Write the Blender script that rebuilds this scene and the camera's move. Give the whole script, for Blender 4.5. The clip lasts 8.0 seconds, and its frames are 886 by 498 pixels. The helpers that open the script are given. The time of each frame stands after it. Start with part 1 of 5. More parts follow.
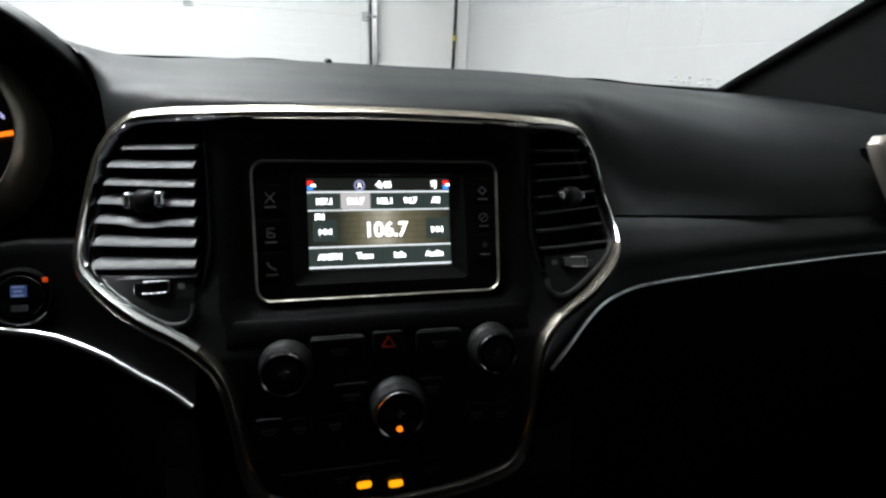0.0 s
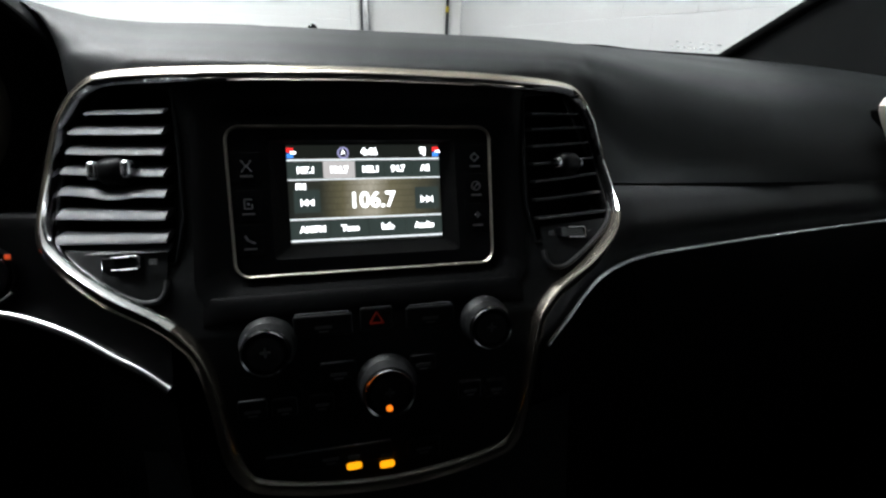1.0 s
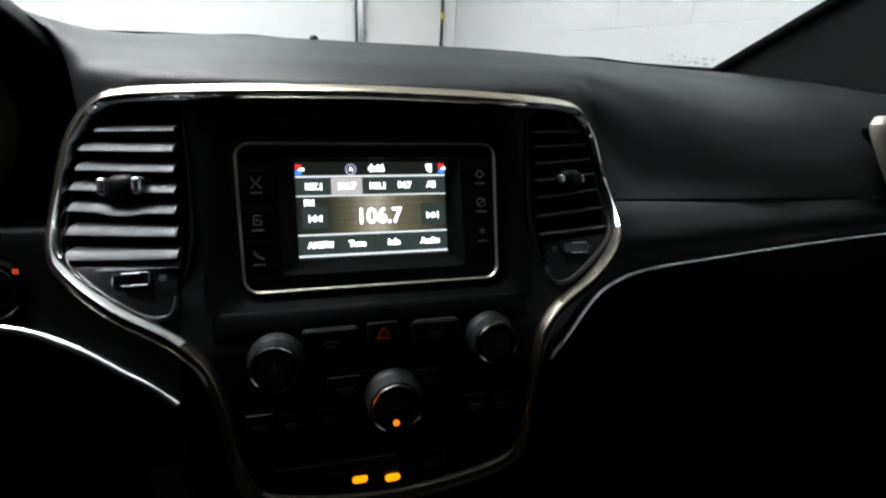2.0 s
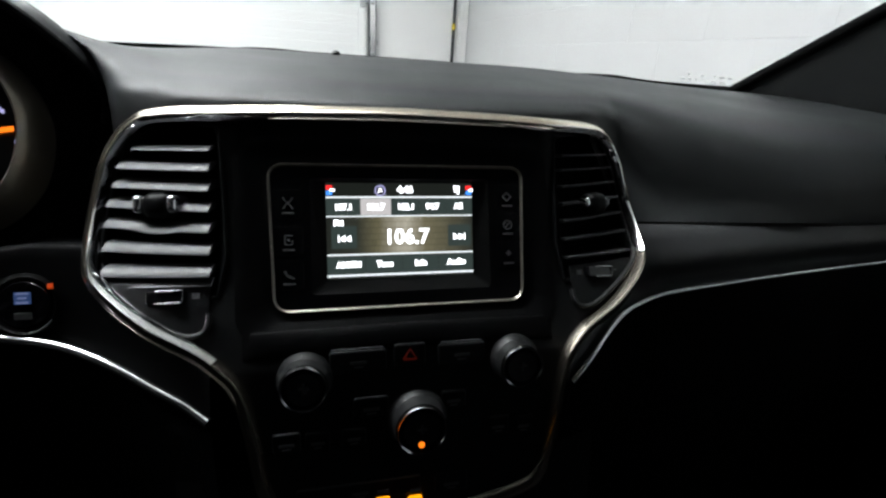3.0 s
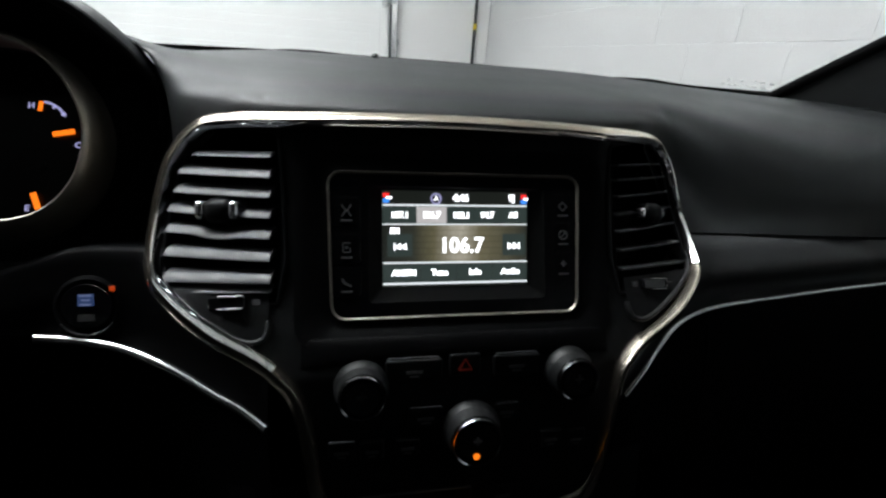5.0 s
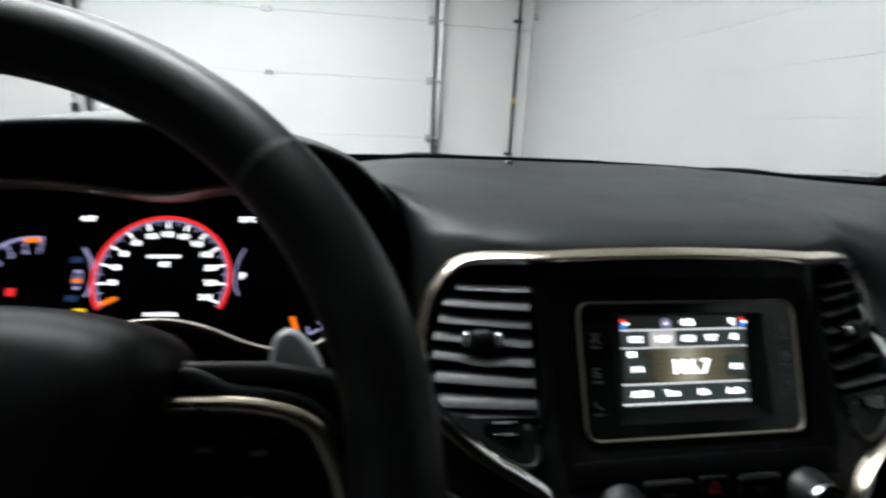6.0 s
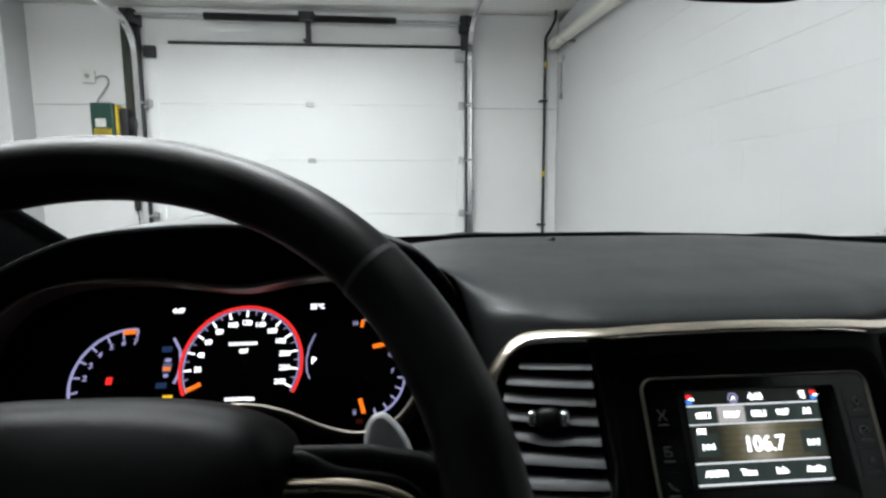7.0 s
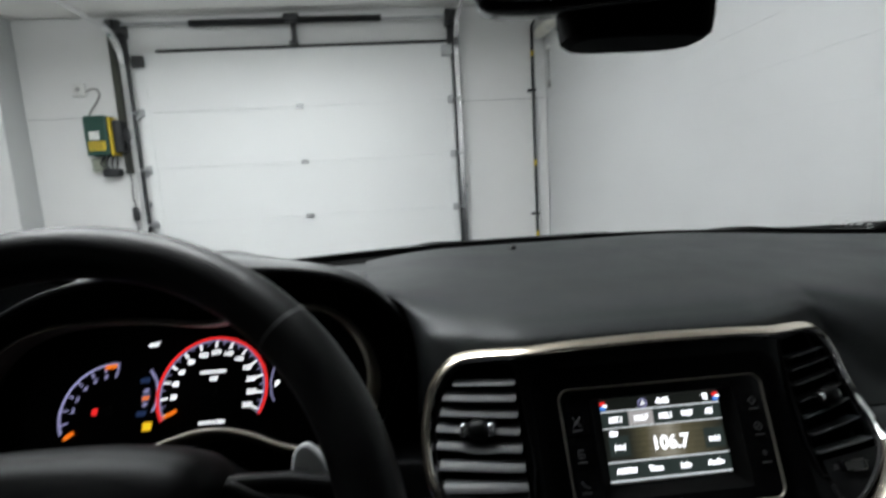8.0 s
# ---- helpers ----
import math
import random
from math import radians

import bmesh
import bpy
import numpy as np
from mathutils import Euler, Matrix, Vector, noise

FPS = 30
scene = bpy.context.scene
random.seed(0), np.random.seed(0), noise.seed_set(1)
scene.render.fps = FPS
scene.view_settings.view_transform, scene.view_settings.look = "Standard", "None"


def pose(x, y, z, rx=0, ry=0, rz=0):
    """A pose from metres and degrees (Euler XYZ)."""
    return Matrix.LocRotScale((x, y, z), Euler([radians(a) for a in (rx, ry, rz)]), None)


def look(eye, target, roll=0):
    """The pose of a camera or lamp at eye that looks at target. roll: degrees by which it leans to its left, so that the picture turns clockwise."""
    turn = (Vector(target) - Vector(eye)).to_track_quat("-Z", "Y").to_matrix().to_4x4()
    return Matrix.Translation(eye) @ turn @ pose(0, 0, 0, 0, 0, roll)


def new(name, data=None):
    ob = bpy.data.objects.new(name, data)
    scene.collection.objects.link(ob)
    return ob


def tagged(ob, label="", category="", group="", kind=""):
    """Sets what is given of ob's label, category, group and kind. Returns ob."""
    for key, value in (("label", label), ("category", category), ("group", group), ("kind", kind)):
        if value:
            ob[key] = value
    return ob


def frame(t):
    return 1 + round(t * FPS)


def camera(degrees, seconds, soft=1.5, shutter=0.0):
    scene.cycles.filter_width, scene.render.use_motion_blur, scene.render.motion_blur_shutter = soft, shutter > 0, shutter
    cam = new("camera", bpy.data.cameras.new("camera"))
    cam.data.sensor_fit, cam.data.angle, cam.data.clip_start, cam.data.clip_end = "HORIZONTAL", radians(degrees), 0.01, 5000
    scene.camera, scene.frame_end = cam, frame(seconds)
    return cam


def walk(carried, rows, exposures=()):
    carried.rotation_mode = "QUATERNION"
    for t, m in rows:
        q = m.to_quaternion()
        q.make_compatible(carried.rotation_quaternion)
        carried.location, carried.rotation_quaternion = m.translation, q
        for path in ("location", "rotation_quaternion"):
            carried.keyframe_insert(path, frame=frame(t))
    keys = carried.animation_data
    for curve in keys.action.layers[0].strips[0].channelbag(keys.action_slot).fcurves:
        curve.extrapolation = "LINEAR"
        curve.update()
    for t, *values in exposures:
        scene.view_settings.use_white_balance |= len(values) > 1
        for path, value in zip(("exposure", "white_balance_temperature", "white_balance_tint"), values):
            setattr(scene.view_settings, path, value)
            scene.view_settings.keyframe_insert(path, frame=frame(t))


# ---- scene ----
cam = camera(86.27, 8.0, soft=2.45, shutter=0.75)
PATH = [
    (0, (-0.0343, 0.0456, 1.2149), (0.4076, 1.8651, 0.5120), 2.86),
    (0.5, (-0.0332, 0.0608, 1.2102), (0.3798, 1.8757, 0.4782), 1.46),
    (1, (-0.0262, 0.0610, 1.2034), (0.4278, 1.8416, 0.4138), 2.42),
    (1.2, (-0.0297, 0.0602, 1.2051), (0.4215, 1.8522, 0.4401), 2.42),
    (2.3, (-0.0433, 0.0640, 1.2134), (0.4498, 1.8413, 0.4400), 3.21),
    (2.5, (-0.0543, 0.0715, 1.2134), (0.4072, 1.8570, 0.4395), 3.86),
    (3, (-0.0515, 0.0672, 1.2219), (0.4130, 1.8655, 0.4799), 3.89),
    (3.5, (-0.0600, 0.0755, 1.2206), (0.3242, 1.8900, 0.4723), 3.24),
    (4, (-0.0678, 0.0741, 1.2260), (0.3152, 1.8962, 0.4957), 3.68),
    (4.2, (-0.0705, 0.0732, 1.2284), (0.3434, 1.8892, 0.4999), 4.37),
    (5.3, (-0.0932, 0.0822, 1.2245), (0.3130, 1.8909, 0.4735), 4.26),
    (5.5, (-0.1346, 0.0837, 1.2485), (0.3516, 1.9193, 0.6206), 3.21),
    (5.6, (-0.1579, 0.0818, 1.2527), (0.3937, 1.8939, 0.6109), 3.62),
    (5.7, (-0.1884, 0.0808, 1.2561), (0.3412, 1.9012, 0.6194), 4.19),
    (5.8, (-0.2130, 0.0850, 1.2658), (0.2246, 1.9533, 0.7020), 2.93),
    (5.9, (-0.2324, 0.0867, 1.2724), (0.1127, 1.9872, 0.7538), 2.40),
    (6, (-0.2432, 0.0877, 1.2758), (0.0568, 1.9961, 0.7581), 2.59),
    (6.2, (-0.2575, 0.0832, 1.2832), (-0.0883, 2.0135, 0.7880), 1.52),
    (6.3, (-0.2666, 0.0847, 1.2906), (-0.1195, 2.0265, 0.8349), 2.01),
    (6.4, (-0.2702, 0.0796, 1.2967), (-0.1361, 2.0409, 0.9293), 0.78),
    (6.5, (-0.2750, 0.0757, 1.2957), (-0.1302, 2.0414, 0.9563), 0.41),
    (6.6, (-0.2800, 0.0754, 1.2913), (-0.1889, 2.0465, 0.9650), 0.20),
    (6.8, (-0.2781, 0.0726, 1.2889), (-0.2109, 2.0540, 1.0247), -1.59),
    (7, (-0.2670, 0.0667, 1.2889), (-0.1088, 2.0482, 1.0684), -0.39),
    (7.1, (-0.2626, 0.0625, 1.2878), (-0.1364, 2.0420, 1.0323), 0.08),
    (7.3, (-0.2419, 0.0387, 1.3115), (-0.0938, 2.0176, 1.0628), -1.50),
    (7.5, (-0.2207, 0.0286, 1.3266), (-0.0452, 2.0114, 1.1328), -2.67),
    (7.7, (-0.2072, 0.0229, 1.3314), (-0.0074, 2.0033, 1.1354), -3.55),
    (8, (-0.2095, 0.0216, 1.3299), (-0.0659, 1.9989, 1.0663), -3.40),
]
EXPOSURES = [(0.0, -0.1), (4.2, -0.08), (5.5, -0.42), (6.0, -0.3), (6.5, -0.24), (7.0, -0.4), (8.0, -0.7)]
walk(cam, [(t, look(eye, target, roll)) for t, eye, target, roll in PATH], EXPOSURES)

# ---------------------------------------------------------------- light
world = bpy.data.worlds.new("garage_air")
scene.world = world
world.use_nodes = True
world.node_tree.nodes["Background"].inputs[0].default_value = (0.8, 0.9, 1.0, 1)
world.node_tree.nodes["Background"].inputs[1].default_value = 0.02


def lamp(name, at, size, watts, colour=(0.92, 0.965, 1.0), aim=None):
    data = bpy.data.lights.new(name, "AREA")
    data.shape, data.size, data.size_y = "RECTANGLE", size[0], size[1]
    data.energy, data.color = watts, colour
    ob = new(name, data)
    ob.matrix_world = look(at, aim or (at[0], at[1] + 0.001, at[2] - 1))
    return ob


# unseen lamps assumed under the garage ceiling, above and behind the car
for name, at, size, watts in (("ceiling_lamp_front", (-1.6, 2.9, 2.70), (2.6, 0.3), 58), ("ceiling_lamp_middle", (-1.1, 0.93, 2.80), (2.0, 0.3), 76), ("ceiling_lamp_rear", (-0.8, -4.2, 2.80), (2.4, 0.3), 105)):
    lamp(name, at, size, watts)
    # a second lamp, added facing up, brightens the ceiling
    lamp(name + "_fill", (at[0], at[1], at[2] + 0.02), size, watts * 1.05, aim=(at[0], at[1] + 0.001, at[2] + 1))

# ---------------------------------------------------------------- materials


def mat(name, colour, rough=0.6, metal=0.0, grain=0.0, bump=0.0, scale=300.0, stain=0.0, stain_scale=6.0, coat=0.0, spec=0.5):
    m = bpy.data.materials.new(name)
    m.use_nodes = True
    nt = m.node_tree
    b = nt.nodes["Principled BSDF"]
    b.inputs["Base Color"].default_value = (*colour, 1)
    b.inputs["Roughness"].default_value = rough
    b.inputs["Metallic"].default_value = metal
    b.inputs["Coat Weight"].default_value = coat
    b.inputs["Specular IOR Level"].default_value = spec
    co = nt.nodes.new("ShaderNodeTexCoord")
    if grain or stain:
        mix = nt.nodes.new("ShaderNodeMix")
        mix.data_type = "RGBA"
        mix.inputs[0].default_value = 1.0
        mix.blend_type = "MULTIPLY"
        mix.inputs[6].default_value = (*colour, 1)
        n1 = nt.nodes.new("ShaderNodeTexNoise")
        n1.inputs["Scale"].default_value, n1.inputs["Detail"].default_value = scale, 3
        n2 = nt.nodes.new("ShaderNodeTexNoise")
        n2.inputs["Scale"].default_value, n2.inputs["Detail"].default_value = stain_scale, 5
        for n in (n1, n2):
            nt.links.new(co.outputs["Object"], n.inputs["Vector"])
        r1 = nt.nodes.new("ShaderNodeMapRange")
        r1.inputs[3].default_value, r1.inputs[4].default_value = 1 - grain, 1 + grain
        r2 = nt.nodes.new("ShaderNodeMapRange")
        r2.inputs[1].default_value, r2.inputs[2].default_value = 0.3, 0.7
        r2.inputs[3].default_value, r2.inputs[4].default_value = 1 - stain, 1 + stain * 0.4
        mul = nt.nodes.new("ShaderNodeMath")
        mul.operation = "MULTIPLY"
        nt.links.new(n1.outputs["Fac"], r1.inputs[0])
        nt.links.new(n2.outputs["Fac"], r2.inputs[0])
        nt.links.new(r1.outputs[0], mul.inputs[0])
        nt.links.new(r2.outputs[0], mul.inputs[1])
        nt.links.new(mul.outputs[0], mix.inputs[7])
        nt.links.new(mix.outputs[2], b.inputs["Base Color"])
        rr = nt.nodes.new("ShaderNodeMapRange")
        rr.inputs[1].default_value, rr.inputs[2].default_value = 0.3, 0.7
        rr.inputs[3].default_value, rr.inputs[4].default_value = max(0.02, rough * 0.88), min(1, rough * 1.12)
        nt.links.new(n2.outputs["Fac"], rr.inputs[0])
        nt.links.new(rr.outputs[0], b.inputs["Roughness"])
    if bump:
        n3 = nt.nodes.new("ShaderNodeTexNoise")
        n3.inputs["Scale"].default_value, n3.inputs["Detail"].default_value = scale, 2
        nt.links.new(co.outputs["Object"], n3.inputs["Vector"])
        bp = nt.nodes.new("ShaderNodeBump")
        bp.inputs["Strength"].default_value, bp.inputs["Distance"].default_value = bump, 0.6 / scale
        nt.links.new(n3.outputs["Fac"], bp.inputs["Height"])
        nt.links.new(bp.outputs[0], b.inputs["Normal"])
    return m


def glow(name, colour, strength, base=(0.02, 0.02, 0.02)):
    m = bpy.data.materials.new(name)
    m.use_nodes = True
    b = m.node_tree.nodes["Principled BSDF"]
    b.inputs["Base Color"].default_value = (*base, 1)
    b.inputs["Roughness"].default_value = 0.4
    b.inputs["Emission Color"].default_value = (*colour, 1)
    b.inputs["Emission Strength"].default_value = strength
    return m


def glass(name, tint=(1, 1, 1), through=0.94):
    m = bpy.data.materials.new(name)
    m.use_nodes = True
    nt = m.node_tree
    nt.nodes.remove(nt.nodes["Principled BSDF"])
    out = nt.nodes["Material Output"]
    clear = nt.nodes.new("ShaderNodeBsdfTransparent")
    clear.inputs[0].default_value = (*tint, 1)
    gloss = nt.nodes.new("ShaderNodeBsdfGlossy")
    gloss.inputs["Roughness"].default_value = 0.01
    mix = nt.nodes.new("ShaderNodeMixShader")
    mix.inputs[0].default_value = 0.02
    nt.links.new(clear.outputs[0], mix.inputs[1])
    nt.links.new(gloss.outputs[0], mix.inputs[2])
    nt.links.new(mix.outputs[0], out.inputs[0])
    return m


SOFT_BLACK = mat("soft_black_dash_vinyl", (0.0195, 0.0216, 0.0224), 0.48, grain=0.25, bump=0.3, scale=900, stain=0.16, stain_scale=9, spec=0.32)
PANEL_BLACK = mat("matte_black_panel", (0.0045, 0.0045, 0.0048), 0.58, spec=0.13, grain=0.2, bump=0.2, scale=1100, stain=0.1, stain_scale=14)
SATIN_BLACK = mat("satin_black_plastic", (0.0056, 0.0058, 0.0061), 0.40, spec=0.13, grain=0.15, bump=0.08, scale=1200, stain=0.15, stain_scale=30)
GLOSS_BLACK = mat("gloss_black_plastic", (0.004, 0.004, 0.0045), 0.12, stain=0.2, stain_scale=40, grain=0.05)
CHROME = mat("satin_chrome", (0.82, 0.73, 0.615), 0.22, metal=1.0, grain=0.02, stain=0.05, stain_scale=5)
BRIGHT = mat("bright_chrome", (0.90, 0.90, 0.91), 0.2, metal=1.0, grain=0.02, stain=0.06, stain_scale=60)
# chrome with the dark cabin it mirrors put into its colour
DIMMED_CHROME = mat("dimmed_chrome", (0.42, 0.42, 0.43), 0.16, metal=1.0, grain=0.02, stain=0.06, stain_scale=60)
DIAL_END = mat("satin_silver_plastic", (0.93, 0.93, 0.95), 0.26, metal=1.0, grain=0.02, stain=0.05, stain_scale=60)
POLISHED = mat("polished_chrome", (0.90, 0.90, 0.91), 0.09, metal=1.0, grain=0.02, stain=0.03, stain_scale=6)
CHAMPAGNE = mat("champagne_metal", (0.62, 0.54, 0.43), 0.30, metal=1.0, grain=0.04, stain=0.06, stain_scale=60)
SLAT = mat("vent_slat_plastic", (0.040, 0.041, 0.043), 0.42, spec=0.34, grain=0.1, bump=0.05, scale=1500, stain=0.12, stain_scale=60)
LEATHER = mat("black_wheel_leather", (0.0022, 0.0023, 0.0025), 0.40, grain=0.2, bump=0.2, spec=0.26, scale=1100, stain=0.15, stain_scale=20)
BEZEL_METAL = mat("dark_bronze_metal", (0.25, 0.226, 0.19), 0.36, metal=0.8, grain=0.05, stain=0.1, stain_scale=50)
# near-black that puts the dark of recesses into the colour; also black seals
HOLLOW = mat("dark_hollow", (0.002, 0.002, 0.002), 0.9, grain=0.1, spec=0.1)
LENS_BLACK = mat("instrument_face", (0.002, 0.002, 0.0022), 0.35, grain=0.1, spec=0.15)
GREY_PADDLE = mat("grey_paddle_plastic", (0.30, 0.305, 0.31), 0.36, grain=0.08, bump=0.05, scale=900, stain=0.1, stain_scale=40)
MID_BLACK = mat("soft_black_panel", (0.040, 0.0415, 0.043), 0.45, grain=0.2, bump=0.15, scale=1000, stain=0.1, stain_scale=14, spec=0.4)
HUB_BLACK = mat("black_airbag_vinyl", (0.0022, 0.0022, 0.0024), 0.46, grain=0.2, bump=0.15, scale=1100, stain=0.1, stain_scale=20, spec=0.15)
HOOD_BLACK = mat("smooth_black_hood_skin", (0.019, 0.0205, 0.0215), 0.36, grain=0.2, bump=0.12, scale=1000, stain=0.1, stain_scale=12)
# black plastic taken almost to zero, with the shade it lies in put in
SHADED_BLACK = mat("shaded_black_panel", (0.0012, 0.0012, 0.0014), 0.55, grain=0.2, bump=0.1, scale=1000, stain=0.1, stain_scale=14, spec=0.05)
KNOB_BODY = mat("soft_grey_black_knob", (0.0070, 0.0073, 0.0076), 0.46, spec=0.35, grain=0.15, bump=0.1, scale=1200, stain=0.1, stain_scale=40)
JOINT_GREY = mat("grey_leather_seam", (0.045, 0.046, 0.048), 0.45, grain=0.2, bump=0.2, scale=1500)
SILVER_PAINT = mat("satin_beige_silver_paint", (0.56, 0.50, 0.44), 0.42, metal=0.35, grain=0.04, stain=0.05, stain_scale=20)
DIM_PRINT = mat("dim_grey_print", (0.060, 0.060, 0.062), 0.6, grain=0.1)
PILLAR = mat("dark_pillar_trim", (0.011, 0.0122, 0.0128), 0.75, grain=0.2, bump=0.3, scale=900, stain=0.12)
RUBBER = mat("black_rubber", (0.010, 0.010, 0.011), 0.7, grain=0.2, bump=0.2, scale=600)
WALL_PAINT = mat("white_painted_block", (0.80, 0.80, 0.795), 0.55, grain=0.03, bump=0.12, scale=90, stain=0.04, stain_scale=1.6)
CEIL_PAINT = mat("white_ceiling_paint", (0.82, 0.815, 0.79), 0.8, grain=0.03, bump=0.1, scale=80, stain=0.05, stain_scale=1.1)
# side wall's white made greyer, its weaker light put into the colour
DIM_WALL_PAINT = mat("dimmed_white_painted_block", (0.63, 0.636, 0.64), 0.55, grain=0.03, bump=0.10, scale=90, stain=0.05, stain_scale=1.6)
# wall white darkened to carry the shade of the pier's side
SHADED_WALL_PAINT = mat("shaded_white_painted_block", (0.50, 0.51, 0.51), 0.7, grain=0.04, bump=0.2, scale=90, stain=0.06, stain_scale=1.6)
OLIVE_STEEL = mat("olive_dark_steel", (0.055, 0.058, 0.045), 0.5, metal=0.3, grain=0.15, stain=0.3, stain_scale=9)
FLOOR_CONC = mat("grey_concrete_floor", (0.30, 0.30, 0.29), 0.5, grain=0.1, bump=0.2, scale=60, stain=0.2, stain_scale=1.5)
DOOR_PAINT = mat("white_steel_door", (0.84, 0.85, 0.85), 0.38, grain=0.02, bump=0.03, scale=120, stain=0.03, stain_scale=1.2)
GALV = mat("galvanised_steel", (0.50, 0.51, 0.52), 0.38, metal=0.9, grain=0.08, stain=0.25, stain_scale=12, scale=60)
DARK_STEEL = mat("dark_steel", (0.030, 0.031, 0.033), 0.45, metal=0.3, grain=0.15, stain=0.25, stain_scale=15)
GREEN = mat("green_motor_cover", (0.010, 0.055, 0.040), 0.42, grain=0.06, stain=0.1, stain_scale=15)
YELLOW = mat("yellow_plastic", (0.70, 0.50, 0.03), 0.45, grain=0.05, stain=0.1, stain_scale=15)
JUNCTION = mat("grey_green_plastic", (0.28, 0.30, 0.24), 0.5, grain=0.05, stain=0.15, stain_scale=12)
PVC = mat("off_white_pvc_pipe", (0.76, 0.74, 0.67), 0.4, grain=0.03, stain=0.1, stain_scale=3)
WHITE_PLASTIC = mat("white_plastic", (0.72, 0.72, 0.70), 0.45, grain=0.03, stain=0.08, stain_scale=12)
GREY_CABLE = mat("grey_cable", (0.33, 0.33, 0.32), 0.6, grain=0.05)
PALE_PRINT = mat("pale_grey_glass_print", (0.52, 0.52, 0.52), 0.7, grain=0.1)
LABEL_PRINT = mat("grey_label_print", (0.42, 0.42, 0.42), 0.7, grain=0.1)

WHITE_LIT = glow("white_lit_print", (0.92, 0.95, 1.0), 3.6)
SCREEN_BACK = glow("screen_backlight", (0.05, 0.06, 0.05), 0.25)
SCREEN_BAND = glow("screen_tan_band", (0.34, 0.31, 0.22), 0.36)
nt = SCREEN_BAND.node_tree
coord, ramp = nt.nodes.new("ShaderNodeTexCoord"), nt.nodes.new("ShaderNodeValToRGB")
split, noise, times = nt.nodes.new("ShaderNodeSeparateXYZ"), nt.nodes.new("ShaderNodeTexBrick"), nt.nodes.new("ShaderNodeMix")
nt.links.new(coord.outputs["Generated"], split.inputs[0])
nt.links.new(split.outputs["X"], ramp.inputs[0])
for place, tone in ((0.2, (0.06, 0.065, 0.05)), (0.34, (0.24, 0.22, 0.13)), (0.52, (0.85, 0.80, 0.66)), (0.66, (0.30, 0.275, 0.17))):
    stop = ramp.color_ramp.elements.new(place)
    stop.color = (*tone, 1)
ramp.color_ramp.elements[0].color = (0.03, 0.035, 0.03, 1)
ramp.color_ramp.elements[-1].color = (0.05, 0.055, 0.045, 1)
noise.inputs["Color1"].default_value, noise.inputs["Color2"].default_value, noise.inputs["Mortar"].default_value = (1, 1, 1, 1), (0.78, 0.77, 0.74, 1), (0.5, 0.48, 0.42, 1)
noise.inputs["Scale"].default_value = 160.0
nt.links.new(coord.outputs["Object"], noise.inputs["Vector"])
times.data_type, times.blend_type = "RGBA", "MULTIPLY"
times.inputs["Factor"].default_value = 0.7
nt.links.new(ramp.outputs[0], times.inputs["A"])
nt.links.new(noise.outputs["Color"], times.inputs["B"])
for node in nt.nodes:
    if node.type == "BSDF_PRINCIPLED":
        nt.links.new(times.outputs["Result"], node.inputs["Emission Color"])
        node.inputs["Emission Strength"].default_value = 0.62
SCREEN_TAB = glow("screen_green_tab", (0.09, 0.13, 0.12), 0.42)
SCREEN_LIT_TAB = glow("screen_selected_tab", (0.85, 0.82, 0.82), 0.75)
SCREEN_LINE = glow("screen_white_line", (0.80, 0.86, 0.90), 1.3)
RED_LIT = glow("red_lit", (1.0, 0.03, 0.03), 1.5)
BLUE_LIT = glow("blue_lit", (0.06, 0.3, 1.0), 1.4)
ORANGE_LIT = glow("orange_lit", (1.0, 0.20, 0.01), 1.6)
AMBER_LIT = glow("amber_lit", (1.0, 0.36, 0.005), 1.5)
LILAC_LIT = glow("lilac_lit_scale", (0.46, 0.45, 0.80), 1.0)
LILAC_DIM = glow("dim_lilac_lit", (0.35, 0.42, 0.75), 0.4)
RED_DIM = glow("dim_red_lit", (0.5, 0.03, 0.01), 0.065)
LAMP_DIM = glow("dim_orange_lit", (1.0, 0.10, 0.01), 0.45)
BLUE_DIM = glow("blue_lit_button", (0.10, 0.20, 0.55), 0.22)
YELLOW_LIT = glow("yellow_lit", (1.0, 0.62, 0.02), 1.5)
WINDSCREEN_GLASS = glass("windscreen_glass", (0.97, 0.985, 0.975))

# ---------------------------------------------------------------- builders
WORLD_OF = {}


def thing(name, base, label, category, group="", kind=""):
    ob = new(name)
    ob.empty_display_size = 0.05
    ob.location = base
    WORLD_OF[ob] = Matrix.Translation(base)
    return tagged(ob, label, category, group, kind)


def part(name, bm, material, parent=None, label="", smooth=True):
    """Links a bmesh in world coordinates as one mesh object under a thing or a part."""
    me = bpy.data.meshes.new(name)
    if parent is not None:
        bm.transform(WORLD_OF[parent].inverted())
    bmesh.ops.recalc_face_normals(bm, faces=bm.faces)
    if smooth:
        areas = sorted(f.calc_area() for f in bm.faces)
        flat_from = 6 * areas[len(areas) // 2] if len(areas) < 200 else 1e9
        for f in bm.faces:
            f.smooth = f.calc_area() < flat_from
        for e in bm.edges:
            if len(e.link_faces) == 2 and e.calc_face_angle(0) > 0.7:
                e.smooth = False
    bm.to_mesh(me)
    bm.free()
    me.materials.append(material)
    ob = new(name, me)
    if parent is not None:
        ob.parent = parent
        WORLD_OF[ob] = WORLD_OF[parent]
    else:
        WORLD_OF[ob] = Matrix()
    if label:
        ob["label"] = label
    return ob


